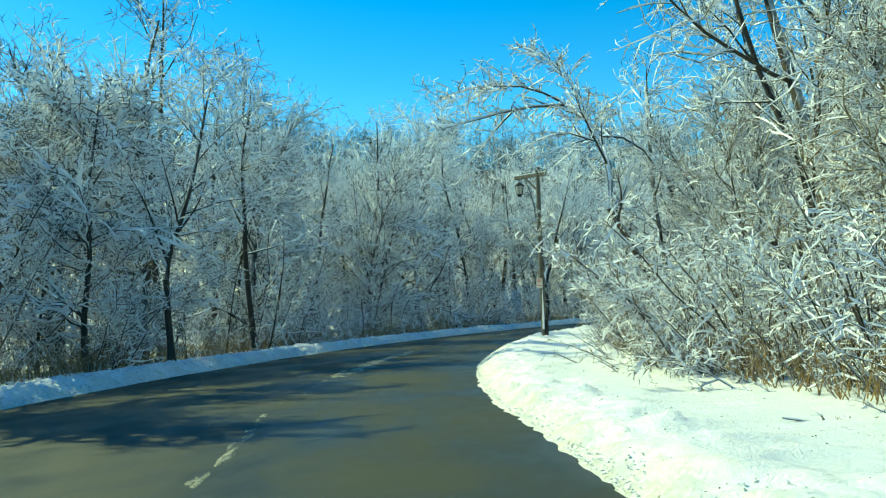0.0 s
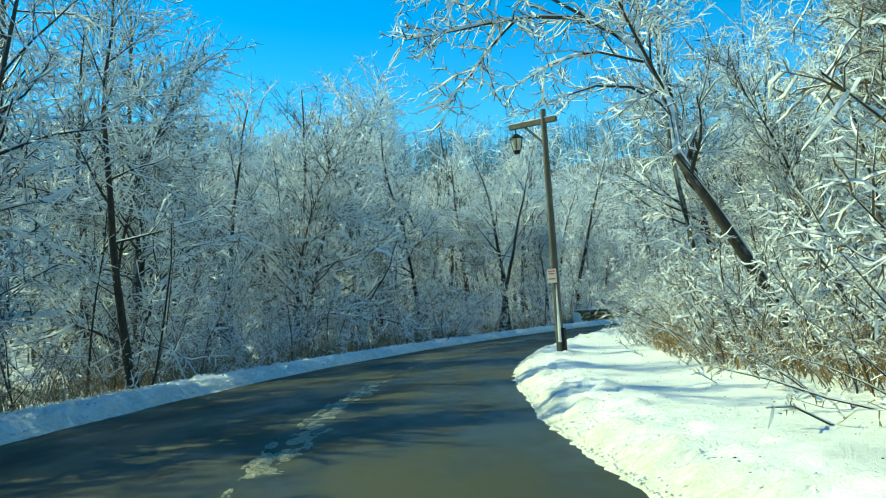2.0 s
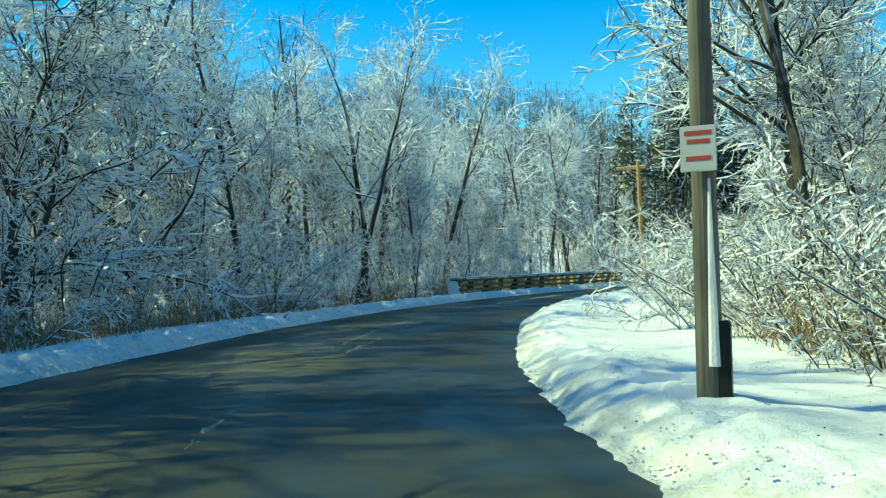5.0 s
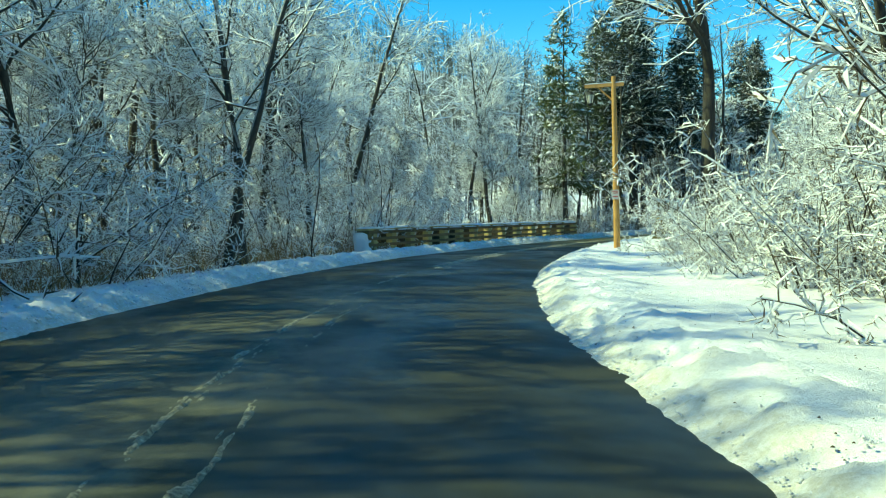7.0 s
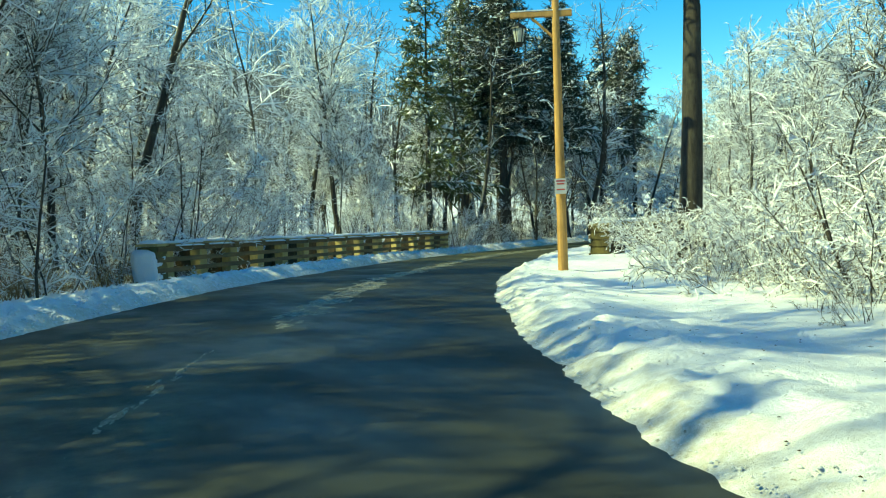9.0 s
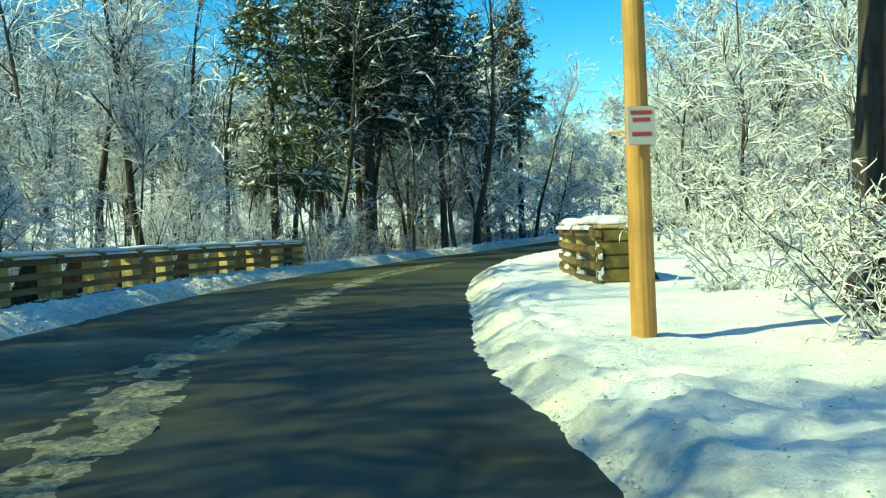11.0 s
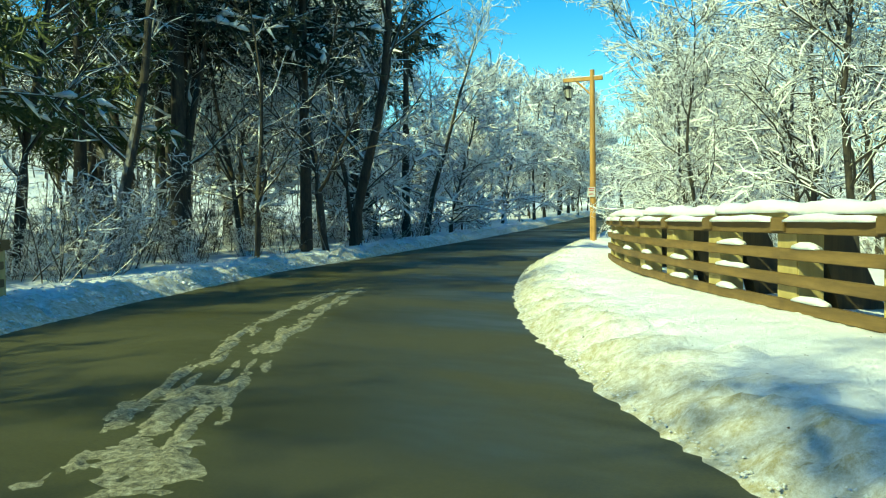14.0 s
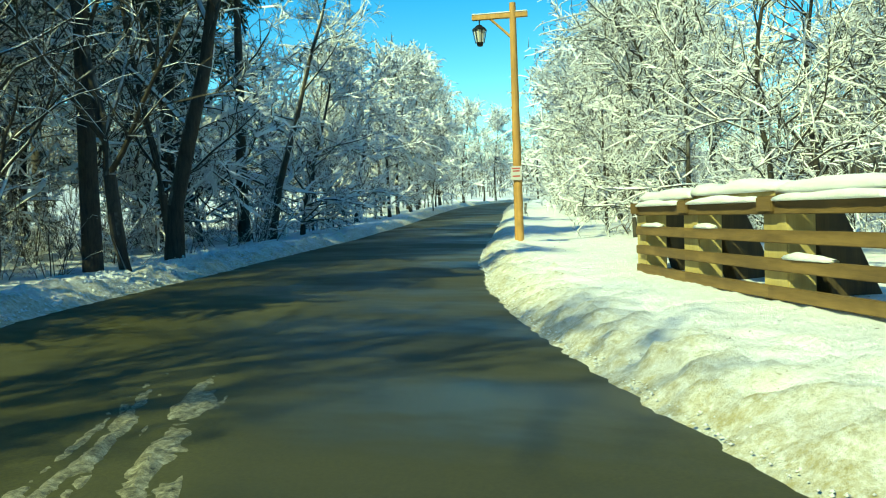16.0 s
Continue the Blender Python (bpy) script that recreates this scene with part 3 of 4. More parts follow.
def bank(name, side, profile, label, low=None):
    """A ploughed snow bank beside the road; low: its profile away from the bridge."""
    s = np.concatenate([np.arange(0, 55, 0.8), np.arange(55, 185, 0.11), np.arange(185, ALONG[-1] - 2, 0.8)])
    dist, high = np.array(profile).T
    d = np.r_[np.linspace(-0.1, 1.2, 16), np.linspace(1.35, dist[-1], 22)]
    S, D = np.meshgrid(s, d, indexing="ij")
    i = (S / STEP).astype(int)
    place = on(S.ravel(), np.where(side > 0, -D, WIDTH[i] + D).ravel())
    flat = np.c_[place * 0.33, np.full(S.size, 3.0 if side > 0 else 9.0)]
    wave = fbm(flat, 3).reshape(S.shape)
    lump = fbm(flat * np.array([5.0, 5.0, 1]), 4).reshape(S.shape)
    edge = 0.10 * fbm(np.c_[s * 0.3, s * 0 + side * 5, s * 0], 2)[:, None] + 0.06 * fbm(np.c_[s * 1.7, s * 0 + side * 5, s * 0], 2)[:, None] + 0.06 * fbm(np.c_[s * 4.3, s * 0 + side * 8, s * 0], 3)[:, None]
    at = D + edge * np.clip(1.5 - D, 0, 1)
    z = np.interp(at, dist, high)
    if low:
        z += (np.interp(at, *np.array(low).T) - z) * (1 - step01(S, 137, 141.5) * (1 - step01(S, 171, 175)))
    crumb = fbm(flat * np.array([15.0, 15.0, 1]), 3).reshape(S.shape)
    body = np.clip(D / 0.3, 0, 1) * np.clip((dist[-1] - D) / 1.5, 0, 1)
    z = z + body * (0.04 * wave + 0.07 * lump * np.interp(D, [0, 1.2, 2.2, 4], [1.4, 1.0, 0.4, 0.12]) * (1.0 if side > 0 else 1.35) + 0.085 * crumb * np.interp(D, [0, 1.2, 3], [1.0, 0.75, 0.2]))
    p = on(S.ravel(), np.where(side > 0, -D, WIDTH[i] + D).ravel())
    f = grid_faces(len(s), len(d))
    me = mesh_from(name, np.c_[p, (z + rise(S)).ravel()], f[:, ::-1] if side > 0 else f, BANK, True)
    grit = me.attributes.new("grit", "FLOAT", "POINT")
    grit.data.foreach_set("value", (np.clip(1.2 - D / (0.50 + 0.32 * step01(S, 140, 150)) + 0.5 * lump + 0.5 * crumb, 0, 1) * (0.6 + 0.4 * step01(S, 140, 150))).ravel().astype(np.float32))
    return tagged(new(name, me), label, "snow bank", kind="structure")


bank("snow_bank_right", 1, [(-0.1, -0.08), (0.08, -0.01), (0.22, 0.09), (0.55, 0.23), (1.0, 0.28), (2.5, 0.31), (5.5, 0.34), (8.5, 0.40), (10.5, -0.05)], "sunlit ploughed snow bank with dirty crumbled edge",
     [(-0.1, -0.08), (0.08, -0.01), (0.22, 0.07), (0.50, 0.17), (0.9, 0.20), (1.5, 0.15), (2.2, 0.08), (4.5, 0.08), (6.5, 0.12), (8.5, 0.22), (10.5, -0.05)])
bank("snow_bank_left", -1, [(-0.1, -0.08), (0.05, -0.01), (0.18, 0.08), (0.45, 0.21), (0.85, 0.26), (1.4, 0.20), (2.6, 0.14), (3.8, 0.11), (4.6, -0.1)], "shaded ploughed snow ridge along the road edge")


def strewn(name, count, s0, s1, d0, d1, lift, size, flat, mat, label, category, seed):
    """Small loose lumps or leaves lying along a strip beside the road."""
    r = np.random.default_rng(seed)
    s = r.uniform(s0, s1, count)
    d = d0 + (d1 - d0) * r.uniform(0, 1, count) ** 1.6
    w = WIDTH[np.minimum((s / STEP).astype(int), len(WIDTH) - 1)]
    p = on(s, np.where(d1 > 0, -d, w - d))
    z = np.interp(np.abs(d), [0, 0.1, 0.5, 1.0, 2.5], lift) + rise(s)
    k = size * r.uniform(0.4, 1.5, count)
    v = OCTA_V[None] * np.array([1, 1, flat]) * r.uniform(0.6, 1.3, (count, 6, 1)) * k[:, None, None] + np.c_[p, z][:, None]
    f = OCTA_F[None] + 6 * np.arange(count)[:, None, None]
    return tagged(new(name, mesh_from(name, v.reshape(-1, 3), f.reshape(-1, 3), mat, True)), label, category, kind="stuff")


strewn("snow_clods", 11000, 62, 180, 0.0, 0.8, [-0.01, 0.01, 0.14, 0.20, 0.18], 0.014, 0.6, BANK, "crumbled clods of snow at the road edge", "snow clods", 3)
strewn("snow_clods", 4200, 62, 180, -0.03, -1.2, [0.0, 0.0, 0.22, 0.32, 0.22], 0.032, 0.6, BANK, "crumbled clods of snow at the road edge", "snow clods", 4)
strewn("snow_chunks", 2600, 66, 178, -0.12, -0.95, [0.0, 0.03, 0.23, 0.29, 0.23], 0.045, 0.7, CLEAN, "broken chunks of ploughed snow on the ridge", "snow chunks", 6)
strewn("dead_leaves", 1500, 66, 170, 0.3, 3.4, [0.0, 0.03, 0.18, 0.22, 0.12], 0.011, 0.5, LEAF, "dark dead leaves and grit lying on the snow", "leaves", 5)


# ---- lamp poles ----
def lamp_pole(x, y, lean, turn, wood, label, height=6.75, z=0.1):
    """A wooden pole with a crossarm, brace and hanging lantern; the arm points along local -x."""
    ob = new("lamp_pole")
    ob.matrix_world = pose(x, y, z, 0, lean, turn)
    bm = bmesh.new()
    tube(bm, (0, 0, -0.4), (0, 0, height), *((0.114, 0.076) if wood == POLE_OLD else (0.132, 0.088)), 16)
    part("pole", bm, wood, ob)
    bm = bmesh.new()
    box(bm, -1.12, 0.40, -0.055, 0.055, height - 0.40, height - 0.26, 0.012)
    part("crossarm", bm, wood, ob)
    bm = bmesh.new()
    tube(bm, (-0.62, 0, height - 0.38), (-0.06, 0, height - 0.92), 0.035, 0.035, 8)
    part("brace", bm, wood, ob)
    bm = bmesh.new()
    box(bm, -1.12, 0.40, -0.06, 0.06, height - 0.262, height - 0.225, 0.012)
    part("snow_cap", bm, SNOW, ob, "thin snow on the arm")
    # lantern
    lx, lz = -0.92, height - 0.44
    bm = bmesh.new()
    tube(bm, (lx, 0, lz - 0.14), (lx, 0, lz + 0.05), 0.018, 0.018, 8)
    tube(bm, (lx, 0, lz - 0.20), (lx, 0, lz - 0.09), 0.20, 0.06, 6)
    tube(bm, (lx, 0, lz - 0.235), (lx, 0, lz - 0.20), 0.215, 0.20, 6)
    tube(bm, (lx, 0, lz - 0.66), (lx, 0, lz - 0.56), 0.075, 0.11, 6)
    for k in range(6):
        a = k * math.pi / 3
        c, s = math.cos(a), math.sin(a)
        tube(bm, (lx + 0.115 * c, 0.115 * s, lz - 0.58), (lx + 0.19 * c, 0.19 * s, lz - 0.22), 0.012, 0.012, 6)
    lantern = part("lantern", bm, IRON, ob, "black iron hanging lantern")
    bm = bmesh.new()
    tube(bm, (lx, 0, lz - 0.575), (lx, 0, lz - 0.225), 0.10, 0.175, 6)
    part("glass", bm, GLASS, lantern, "milky lantern glass")
    if wood == POLE_OLD:
        bm = bmesh.new()
        box(bm, 0.075, 0.18, -0.09, 0.05, -0.3, 0.72, 0.012)
        part("ground_sleeve", bm, IRON, ob, "dark sleeve at the pole's foot")
        bm = bmesh.new()
        tube(bm, (0.055, -0.095, 0.35), (0.05, -0.085, 1.9), 0.05, 0.012, 8)
        part("stuck_snow", bm, SNOW, ob, "strip of snow stuck to the pole")
    # small notice on the pole, facing the traffic
    bm = bmesh.new()
    box(bm, -0.16, 0.13, -0.165, -0.15, 1.95, 2.33, 0.006)
    notice = part("notice", bm, SIGN, ob, "small white notice with red bars")
    for k, (zz, w) in enumerate(((2.27, 0.11), (2.20, 0.09), (2.06, 0.10))):
        bm = bmesh.new()
        box(bm, -0.015 - w, -0.015 + w, -0.169, -0.164, zz - 0.018, zz + 0.018, 0)
        part("bar", bm, INK, notice)
    return tagged(ob, label, "lamp post", "lamp poles along the road")


lamp_pole(5.1, 38.45, 1.2, -38, POLE_OLD, "weathered grey wooden lamp pole with hanging lantern")
lamp_pole(21.17, 71.97, 0.0, -36, POLE_NEW, "golden brown wooden lamp pole with hanging lantern")
lamp_pole(54.87, 94.63, 0.0, -80, POLE_NEW, "golden brown wooden lamp pole standing in snow", z=0.27)


def marker_post(x, y):
    """A short dark roadside post with a pale reflector."""
    ob = new("marker_post")
    ob.matrix_world = pose(x, y, height_at(x, y))
    part("post", tube(bmesh.new(), (0, 0, -0.2), (0, 0, 1.0), 0.075, 0.07, 10), POLE_OLD, ob)
    part("cap", tube(bmesh.new(), (0, 0, 1.0), (0, 0, 1.05), 0.085, 0.03, 10), SNOW, ob, "small cap of snow")
    part("reflector", box(bmesh.new(), -0.09, -0.07, -0.03, 0.03, 0.72, 0.86, 0.004), SIGN, ob, "pale reflector")
    return tagged(ob, "short weathered wooden marker post at the road edge", "post")


marker_post(80.2, 101.6)


# ---- bridge railings ----
def snow_slab(bm, x0, x1, y0, y1, z0, high, seed):
    """A soft uneven slab of snow."""
    r = np.random.default_rng(seed)
    n = max(4, int((x1 - x0) / 0.13))
    xs = np.linspace(x0, x1, n)
    across = ((0.0, 0.0), (-0.03, 0.45), (0.16, 0.95), (0.5, 1.0), (0.84, 0.9), (1.03, 0.4), (1.0, 0.0))
    swell = 1 + 0.22 * np.sin(xs * 5 + r.uniform(0, 6)) * r.uniform(0.4, 1) + r.normal(size=n) * 0.05
    rows = []
    for k, x in enumerate(xs):
        end = 0.55 if k in (0, n - 1) else 1.0
        rows.append([bm.verts.new((x + r.normal() * 0.008, y0 + (y1 - y0) * (0.5 + (a - 0.5) * (1 if end == 1 else 0.8)) + r.normal() * 0.006, z0 + high * h * swell[k] * end)) for a, h in across])
    for a, c in zip(rows[:-1], rows[1:]):
        for k in range(len(across) - 1):
            bm.faces.new((a[k], a[k + 1], c[k + 1], c[k]))
        bm.faces.new((a[-1], a[0], c[0], c[-1]))
    bm.faces.new(rows[0][::-1])
    bm.faces.new(rows[-1])
    bmesh.ops.recalc_face_normals(bm, faces=bm.faces[:])
    for f in bm.faces:
        f.smooth = True
    return bm


def railing(knots, label, base=0.30, spacing=2.0, pier=None, load=1.0, fall=0.0):
    """A timber railing along a curve: braced posts, four rails, cap planks under snow; its back faces local +y. fall: how far it drops from its first end to its last."""
    line = smooth_line(knots, 0.05)
    count = max(2, round((len(line) - 1) * 0.05 / spacing))
    at = np.linspace(0, len(line) - 1, count + 1).astype(int)
    ob = new("bridge_railing")
    ob.matrix_world = pose(float(line[0, 0]), float(line[0, 1]), base)
    o = Vector((line[0, 0], line[0, 1], 0))
    shared = {}

    def piece(name, key, make, mat, parent, m, note=""):
        if key not in shared:
            bm = make(bmesh.new())
            me = bpy.data.meshes.new(name)
            bm.to_mesh(me)
            bm.free()
            me.materials.append(mat)
            shared[key] = me
        p = child(name, shared[key], parent, note)
        p.matrix_local = m
        return p

    def buttress(bm):
        side = ((0.62, -0.4), (1.25, -0.4), (0.58, 1.0), (0.304, 1.0), (0.304, 0.72))
        rings = [[bm.verts.new((x, y, z)) for y, z in side] for x in (-0.17, 0.17)]
        n = len(side)
        for q in range(n):
            bm.faces.new((rings[0][q], rings[0][(q + 1) % n], rings[1][(q + 1) % n], rings[1][q]))
        bm.faces.new(rings[0][::-1])
        bm.faces.new(rings[1])
        bmesh.ops.recalc_face_normals(bm, faces=bm.faces[:])
        bmesh.ops.bevel(bm, geom=bm.edges[:], offset=0.012, segments=1, affect="EDGES")
        return bm

    def drop(k):
        return -fall * k / (len(line) - 1)

    for k in at:
        p = Vector((*line[k], drop(k))) - o
        a, c = line[max(k - 5, 0)], line[min(k + 5, len(line) - 1)]
        m = pose(p.x, p.y, p.z, 0, 0, math.degrees(math.atan2(c[1] - a[1], c[0] - a[0])))
        post = piece("post", "post", lambda bm: box(bm, -0.23, 0.23, 0.0, 0.30, -0.4, 1.03, 0.015), POST, ob, m)
        piece("buttress", "buttress", buttress, SHADED_BRACE, ob, m)
        piece("block", "block", lambda bm: box(bm, -0.15, 0.15, -0.12, -0.004, 0.90, 1.06, 0.012), RAIL, post, Matrix())
    for n, (k0, k1) in enumerate(zip(at[:-1], at[1:])):
        a, c = Vector((*line[k0], 0)) - o, Vector((*line[k1], 0)) - o
        long = round((c - a).length, 2)
        m = pose(a.x, a.y, drop(k0), 0, math.degrees(math.atan2(drop(k0) - drop(k1), long)), math.degrees(math.atan2(c.y - a.y, c.x - a.x)))
        for z0 in (0.05, 0.325, 0.60, 0.88):
            rail = piece("rail", ("rail", long, z0), lambda bm: box(bm, -0.01, long + 0.01, -0.085, -0.006, z0, z0 + 0.125, 0.008), RAIL, ob, m)
            if z0 > 0.8:
                piece("snow", ("snow", long, z0, n % 3), lambda bm: snow_slab(bm, 0.17, long - 0.17, -0.15, 0.0, z0 + 0.127, 0.075 * load, n), CLEAN, rail, Matrix(), "snow lying on the top rail")
            elif load > 0.8 and (n * 5 + int(z0 * 20)) % 7 in (0, 2, 3, 5):
                end = 0.5 + 0.35 * ((n * 7 + int(z0 * 10) * 3) % 5) / 4
                piece("snow", ("snow", n, z0), lambda bm: snow_slab(bm, 0.27, 0.27 + end, -0.10, -0.005, z0 + 0.124, 0.065, n + 40 + int(z0 * 30)), CLEAN, rail, Matrix(), "snow caught on the rail")
        high = 1.075 + 0.025 * (n % 2)
        cap = piece("cap_plank", ("cap", long, n % 2), lambda bm: box(bm, 0.02, long - 0.02, 0.02, 0.40, high - 0.045, high + 0.01, 0.01), POST, ob, m)
        piece("snow", ("slab", long, n % 4), lambda bm: snow_slab(bm, -0.02, long + 0.02, -0.03, 0.44, high + 0.008, 0.13 * load, n + 90), CLEAN, cap, Matrix(), "thick snow lying on the cap")
    if pier:
        k = at[-1] if pier > 0 else at[0]
        p = Vector((*line[k], drop(k))) - o
        a, c = line[max(k - 8, 0)], line[min(k + 8, len(line) - 1)]
        m = pose(p.x, p.y, p.z, 0, 0, math.degrees(math.atan2(c[1] - a[1], c[0] - a[0])))
        r = np.random.default_rng(3)
        # a core and six rough timbers laid crosswise round it, wider towards the ground
        end = piece("end_pier", "pier", lambda bm: box(bm, *sorted((pier * 0.22, pier * 0.60)), -0.03, 0.47, -0.4, 1.0, 0.02), PIER, ob, m, "mossy end block of stacked timbers")
        for q in range(6):
            z0 = -0.30 + 0.22 * q
            reach = 0.90 - 0.042 * q + r.uniform(-0.02, 0.02)
            x0, x1 = sorted((pier * 0.2, pier * reach))
            y0 = -0.06 + r.uniform(-0.015, 0.01)
            piece("timber", ("timber", q), lambda bm: box(bm, x0, x1, y0, 0.5 + r.uniform(-0.01, 0.02), z0, z0 + 0.212, 0.022), PIER, end, Matrix())
        for z0 in (0.05, 0.325, 0.60, 0.88):
            u0, u1 = sorted((pier * 0.0, pier * (0.84 - 0.12 * z0)))
            piece("rail", ("pier_rail", z0), lambda bm: box(bm, u0, u1, -0.125, -0.064, z0, z0 + 0.125, 0.008), RAIL, ob, m)
        for q in range(12):
            u, z = pier * r.uniform(0.32, 0.76), (0.62 if q < 6 else 0.28) + r.uniform(-0.1, 0.1)
            w, h = r.uniform(0.06, 0.15), r.uniform(0.03, 0.065)
            piece("snow", ("stuck", q), lambda bm: snow_slab(bm, -w, w, -h, h, 0.0, 0.05, q + 60), CLEAN, end, pose(u, -0.07 if q % 3 else 0.5, z, 90 if q % 3 else -90, 0, 0) @ pose(0, 0, 0, 0, 0, r.uniform(-30, 30)), "patch of snow stuck to the wood")
        x0, x1 = sorted((pier * 0.1, pier * 0.72))
        piece("cap_plank", "pier_cap", lambda bm: box(bm, x0, x1, -0.09, 0.54, 1.022, 1.09, 0.012), POST, end, Matrix())
        piece("snow", "pier_snow", lambda bm: snow_slab(bm, x0, x1, -0.08, 0.54, 1.09, 0.14 * load, 7), CLEAN, end, Matrix())
        if load < 0.8:
            piece("snow", "plaster", lambda bm: snow_slab(bm, -0.36, 0.32, -0.95, -0.02, 0.0, 0.10, 17), CLEAN, end, pose(pier * 0.75, 0.22, 0.0, 0, 0, 0) @ pose(0, 0, 0, 0, -12, 0) @ pose(0, 0, 0, -90, 0, 90), "snow plastered on the end")
    return tagged(ob, label, "bridge railing", "bridge railings")


railing([(45.4, 90.0), (43.5, 89.1), (40.3, 87.35), (36.8, 85.05), (33.65, 82.65), (30.0, 80.0), (27.6, 77.8), (25.7, 75.8)], "brown timber bridge railing with thick snow on top", pier=1, base=0.31, fall=0.10)
railing([(13.2, 78.5), (17.2, 82.6), (24.3, 89.2), (32.3, 94.7)], "shaded timber bridge railing with snow on its cap", pier=-1, load=0.6, base=0.06)


# ---- slush on the road ----
def slush(name, s0, s1, d, width, much, seed, label):
    """A broken ridge of grey slush along the road, d metres from its right edge."""
    s = np.arange(s0, s1, 0.05)
    a = np.linspace(-1, 1, 13)
    S, A = np.meshgrid(s, a, indexing="ij")
    drift = 0.10 * fbm(np.c_[s * 0.25, s * 0 + seed, s * 0], 2)
    n1 = fbm(np.c_[S.ravel() * 1.5, A.ravel() * 2.2, np.full(S.size, seed)], 4).reshape(S.shape) + 0.35 * fbm(np.c_[S.ravel() * 11.0, A.ravel() * 5.0, np.full(S.size, seed + 5)], 3).reshape(S.shape)
    n2 = fbm(np.c_[S.ravel() * 0.22, np.zeros(S.size), np.full(S.size, seed + 9)], 2).reshape(S.shape)
    loose = 0.6 if much < 0.2 else 0.2
    full = 0.60 - np.abs(A) + 1.25 * loose * n1 + (0.4 * n1 if loose < 0.5 else 0) + loose * n2 + much - 1.6 * (1 - step01(S, s0, s0 + 3) * (1 - step01(S, s1 - 3, s1)))
    z = -0.010 + 0.021 * np.clip(full, 0, 1.2) * (1 + 1.3 * n1)
    p = on(S.ravel(), (d + A * width + drift[:, None]).ravel())
    w = WIDTH[np.minimum((S.ravel() / STEP).astype(int), len(WIDTH) - 1)]
    k = np.clip(2 * d / w - 1, -1, 1)
    top = 0.05 * (1 - k**2) - 0.05
    f = grid_faces(len(s), len(a))
    keep = full.ravel()[f].max(1) > 0.02
    me = mesh_from(name, np.c_[p, top + z.ravel() + rise(S.ravel())], f[keep], SLUSH, True)
    return tagged(new(name, me), label, "slush", kind="stuff")


slush("slush_ridge", 70, 104, 3.25, 0.16, -0.3, 2.0, "broken grey slush along the road's middle")
slush("slush_ridge", 82, 97, 3.1, 0.36, 0.25, 3.0, "broken grey slush along the road's middle")
slush("slush_ridge", 104, 120, 3.0, 0.13, -0.2, 4.0, "broken grey slush along the road's middle")
slush("slush_ridge", 104, 128, 3.55, 0.15, -0.1, 5.0, "broken grey slush along the road's middle")
slush("slush_ridge", 126, 156, 3.2, 0.50, 0.32, 6.5, "packed slush ridge along the road's middle")
slush("slush_ridge", 150, 165, 2.98, 0.24, 0.28, 6.0, "packed slush ridge along the road's middle")
slush("slush_ridge", 150, 165, 3.46, 0.21, 0.25, 7.0, "packed slush ridge along the road's middle")
slush("slush_ridge", 74, 86, 6.0, 0.10, -0.5, 8.0, "thin slush line in the far lane")

# ---- trees and shrubs ----
TALL = [deciduous(11 + k, h, limbs, 115, 760, 1000, spread, lean, base, thin=0.009, lumps=0.75, load=0.062, reach=0.046) for k, (h, limbs, spread, lean, base) in enumerate(((15, 15, 0.34, 0.05, 0.3), (13, 16, 0.42, -0.08, 0.22), (17, 14, 0.3, 0.03, 0.4), (14, 17, 0.38, 0.1, 0.3)))]
DARK = [deciduous(41 + k, h, 13, 60, 260, 420, 0.34, lean, 0.2, thin=0.012, mat=DARKTWIG, bends=1) for k, (h, lean) in enumerate(((11, 0.12), (14, -0.06), (9, 0.18)))]
BACK = [deciduous(21 + k, h, 15, 70, 300, 350, 0.36, lean, 0.12, 0.0, thin=0.018, gnarl=0.22, angle=58, radius=h * 0.009, mat=DARKTWIG, lumps=0.6, load=0.095, bends=1) for k, (h, lean) in enumerate(((14, 0.05), (16, -0.06), (12, 0.1)))]
MIDDLE = [deciduous(31 + k, h, 26, 230, 1700, 2000, 0.29, lean, 0.28, 0.05, -0.05, radius=h * 0.0065, thin=0.0075, gnarl=0.15, lumps=0.8, load=0.027, reach=0.038) for k, (h, lean) in enumerate(((7.5, 0.12), (6.5, -0.1), (8.5, 0.05)))]
DOME = [deciduous(81 + k, h, 40, 260, 1400, 2600, 0.38, lean, 0.08, 0.0, -0.04, radius=h * 0.011, thin=0.024, gnarl=0.20, lumps=0.85, load=0.105, angle=64, bends=1) for k, (h, lean) in enumerate(((11, 0.03), (9.5, -0.05)))]
NEARDOME = [deciduous(85 + k, h, 36, 260, 2000, 2600, 0.34, lean, 0.1, 0.02, -0.04, radius=h * 0.0085, thin=0.0095, gnarl=0.18, lumps=0.8, load=0.036, angle=58, reach=0.036) for k, (h, lean) in enumerate(((9.5, 0.03), (8.5, -0.05)))]
BUSH = [shrub(51 + k, h, st, 190, 900, 1700, 0.6, thin=0.0075, lumps=0.7, mat=TANTWIG) for k, (h, st) in enumerate(((3.2, 12), (2.4, 14), (4.2, 11)))]
DARKBUSH = [shrub(57 + k, h, 9, 60, 240, 420, 0.6, thin=0.0085, mat=DARKTWIG) for k, h in enumerate((2.2, 3.0))]
OLIVE = [deciduous(35 + k, h, 28, 190, 1300, 1700, 0.30, lean, 0.18, 0.04, -0.05, radius=h * 0.0065, thin=0.008, mat=BRUSH, gnarl=0.18, lumps=0.35, load=0.030, reach=0.041) for k, (h, lean) in enumerate(((7.0, 0.1), (8.0, -0.08)))]
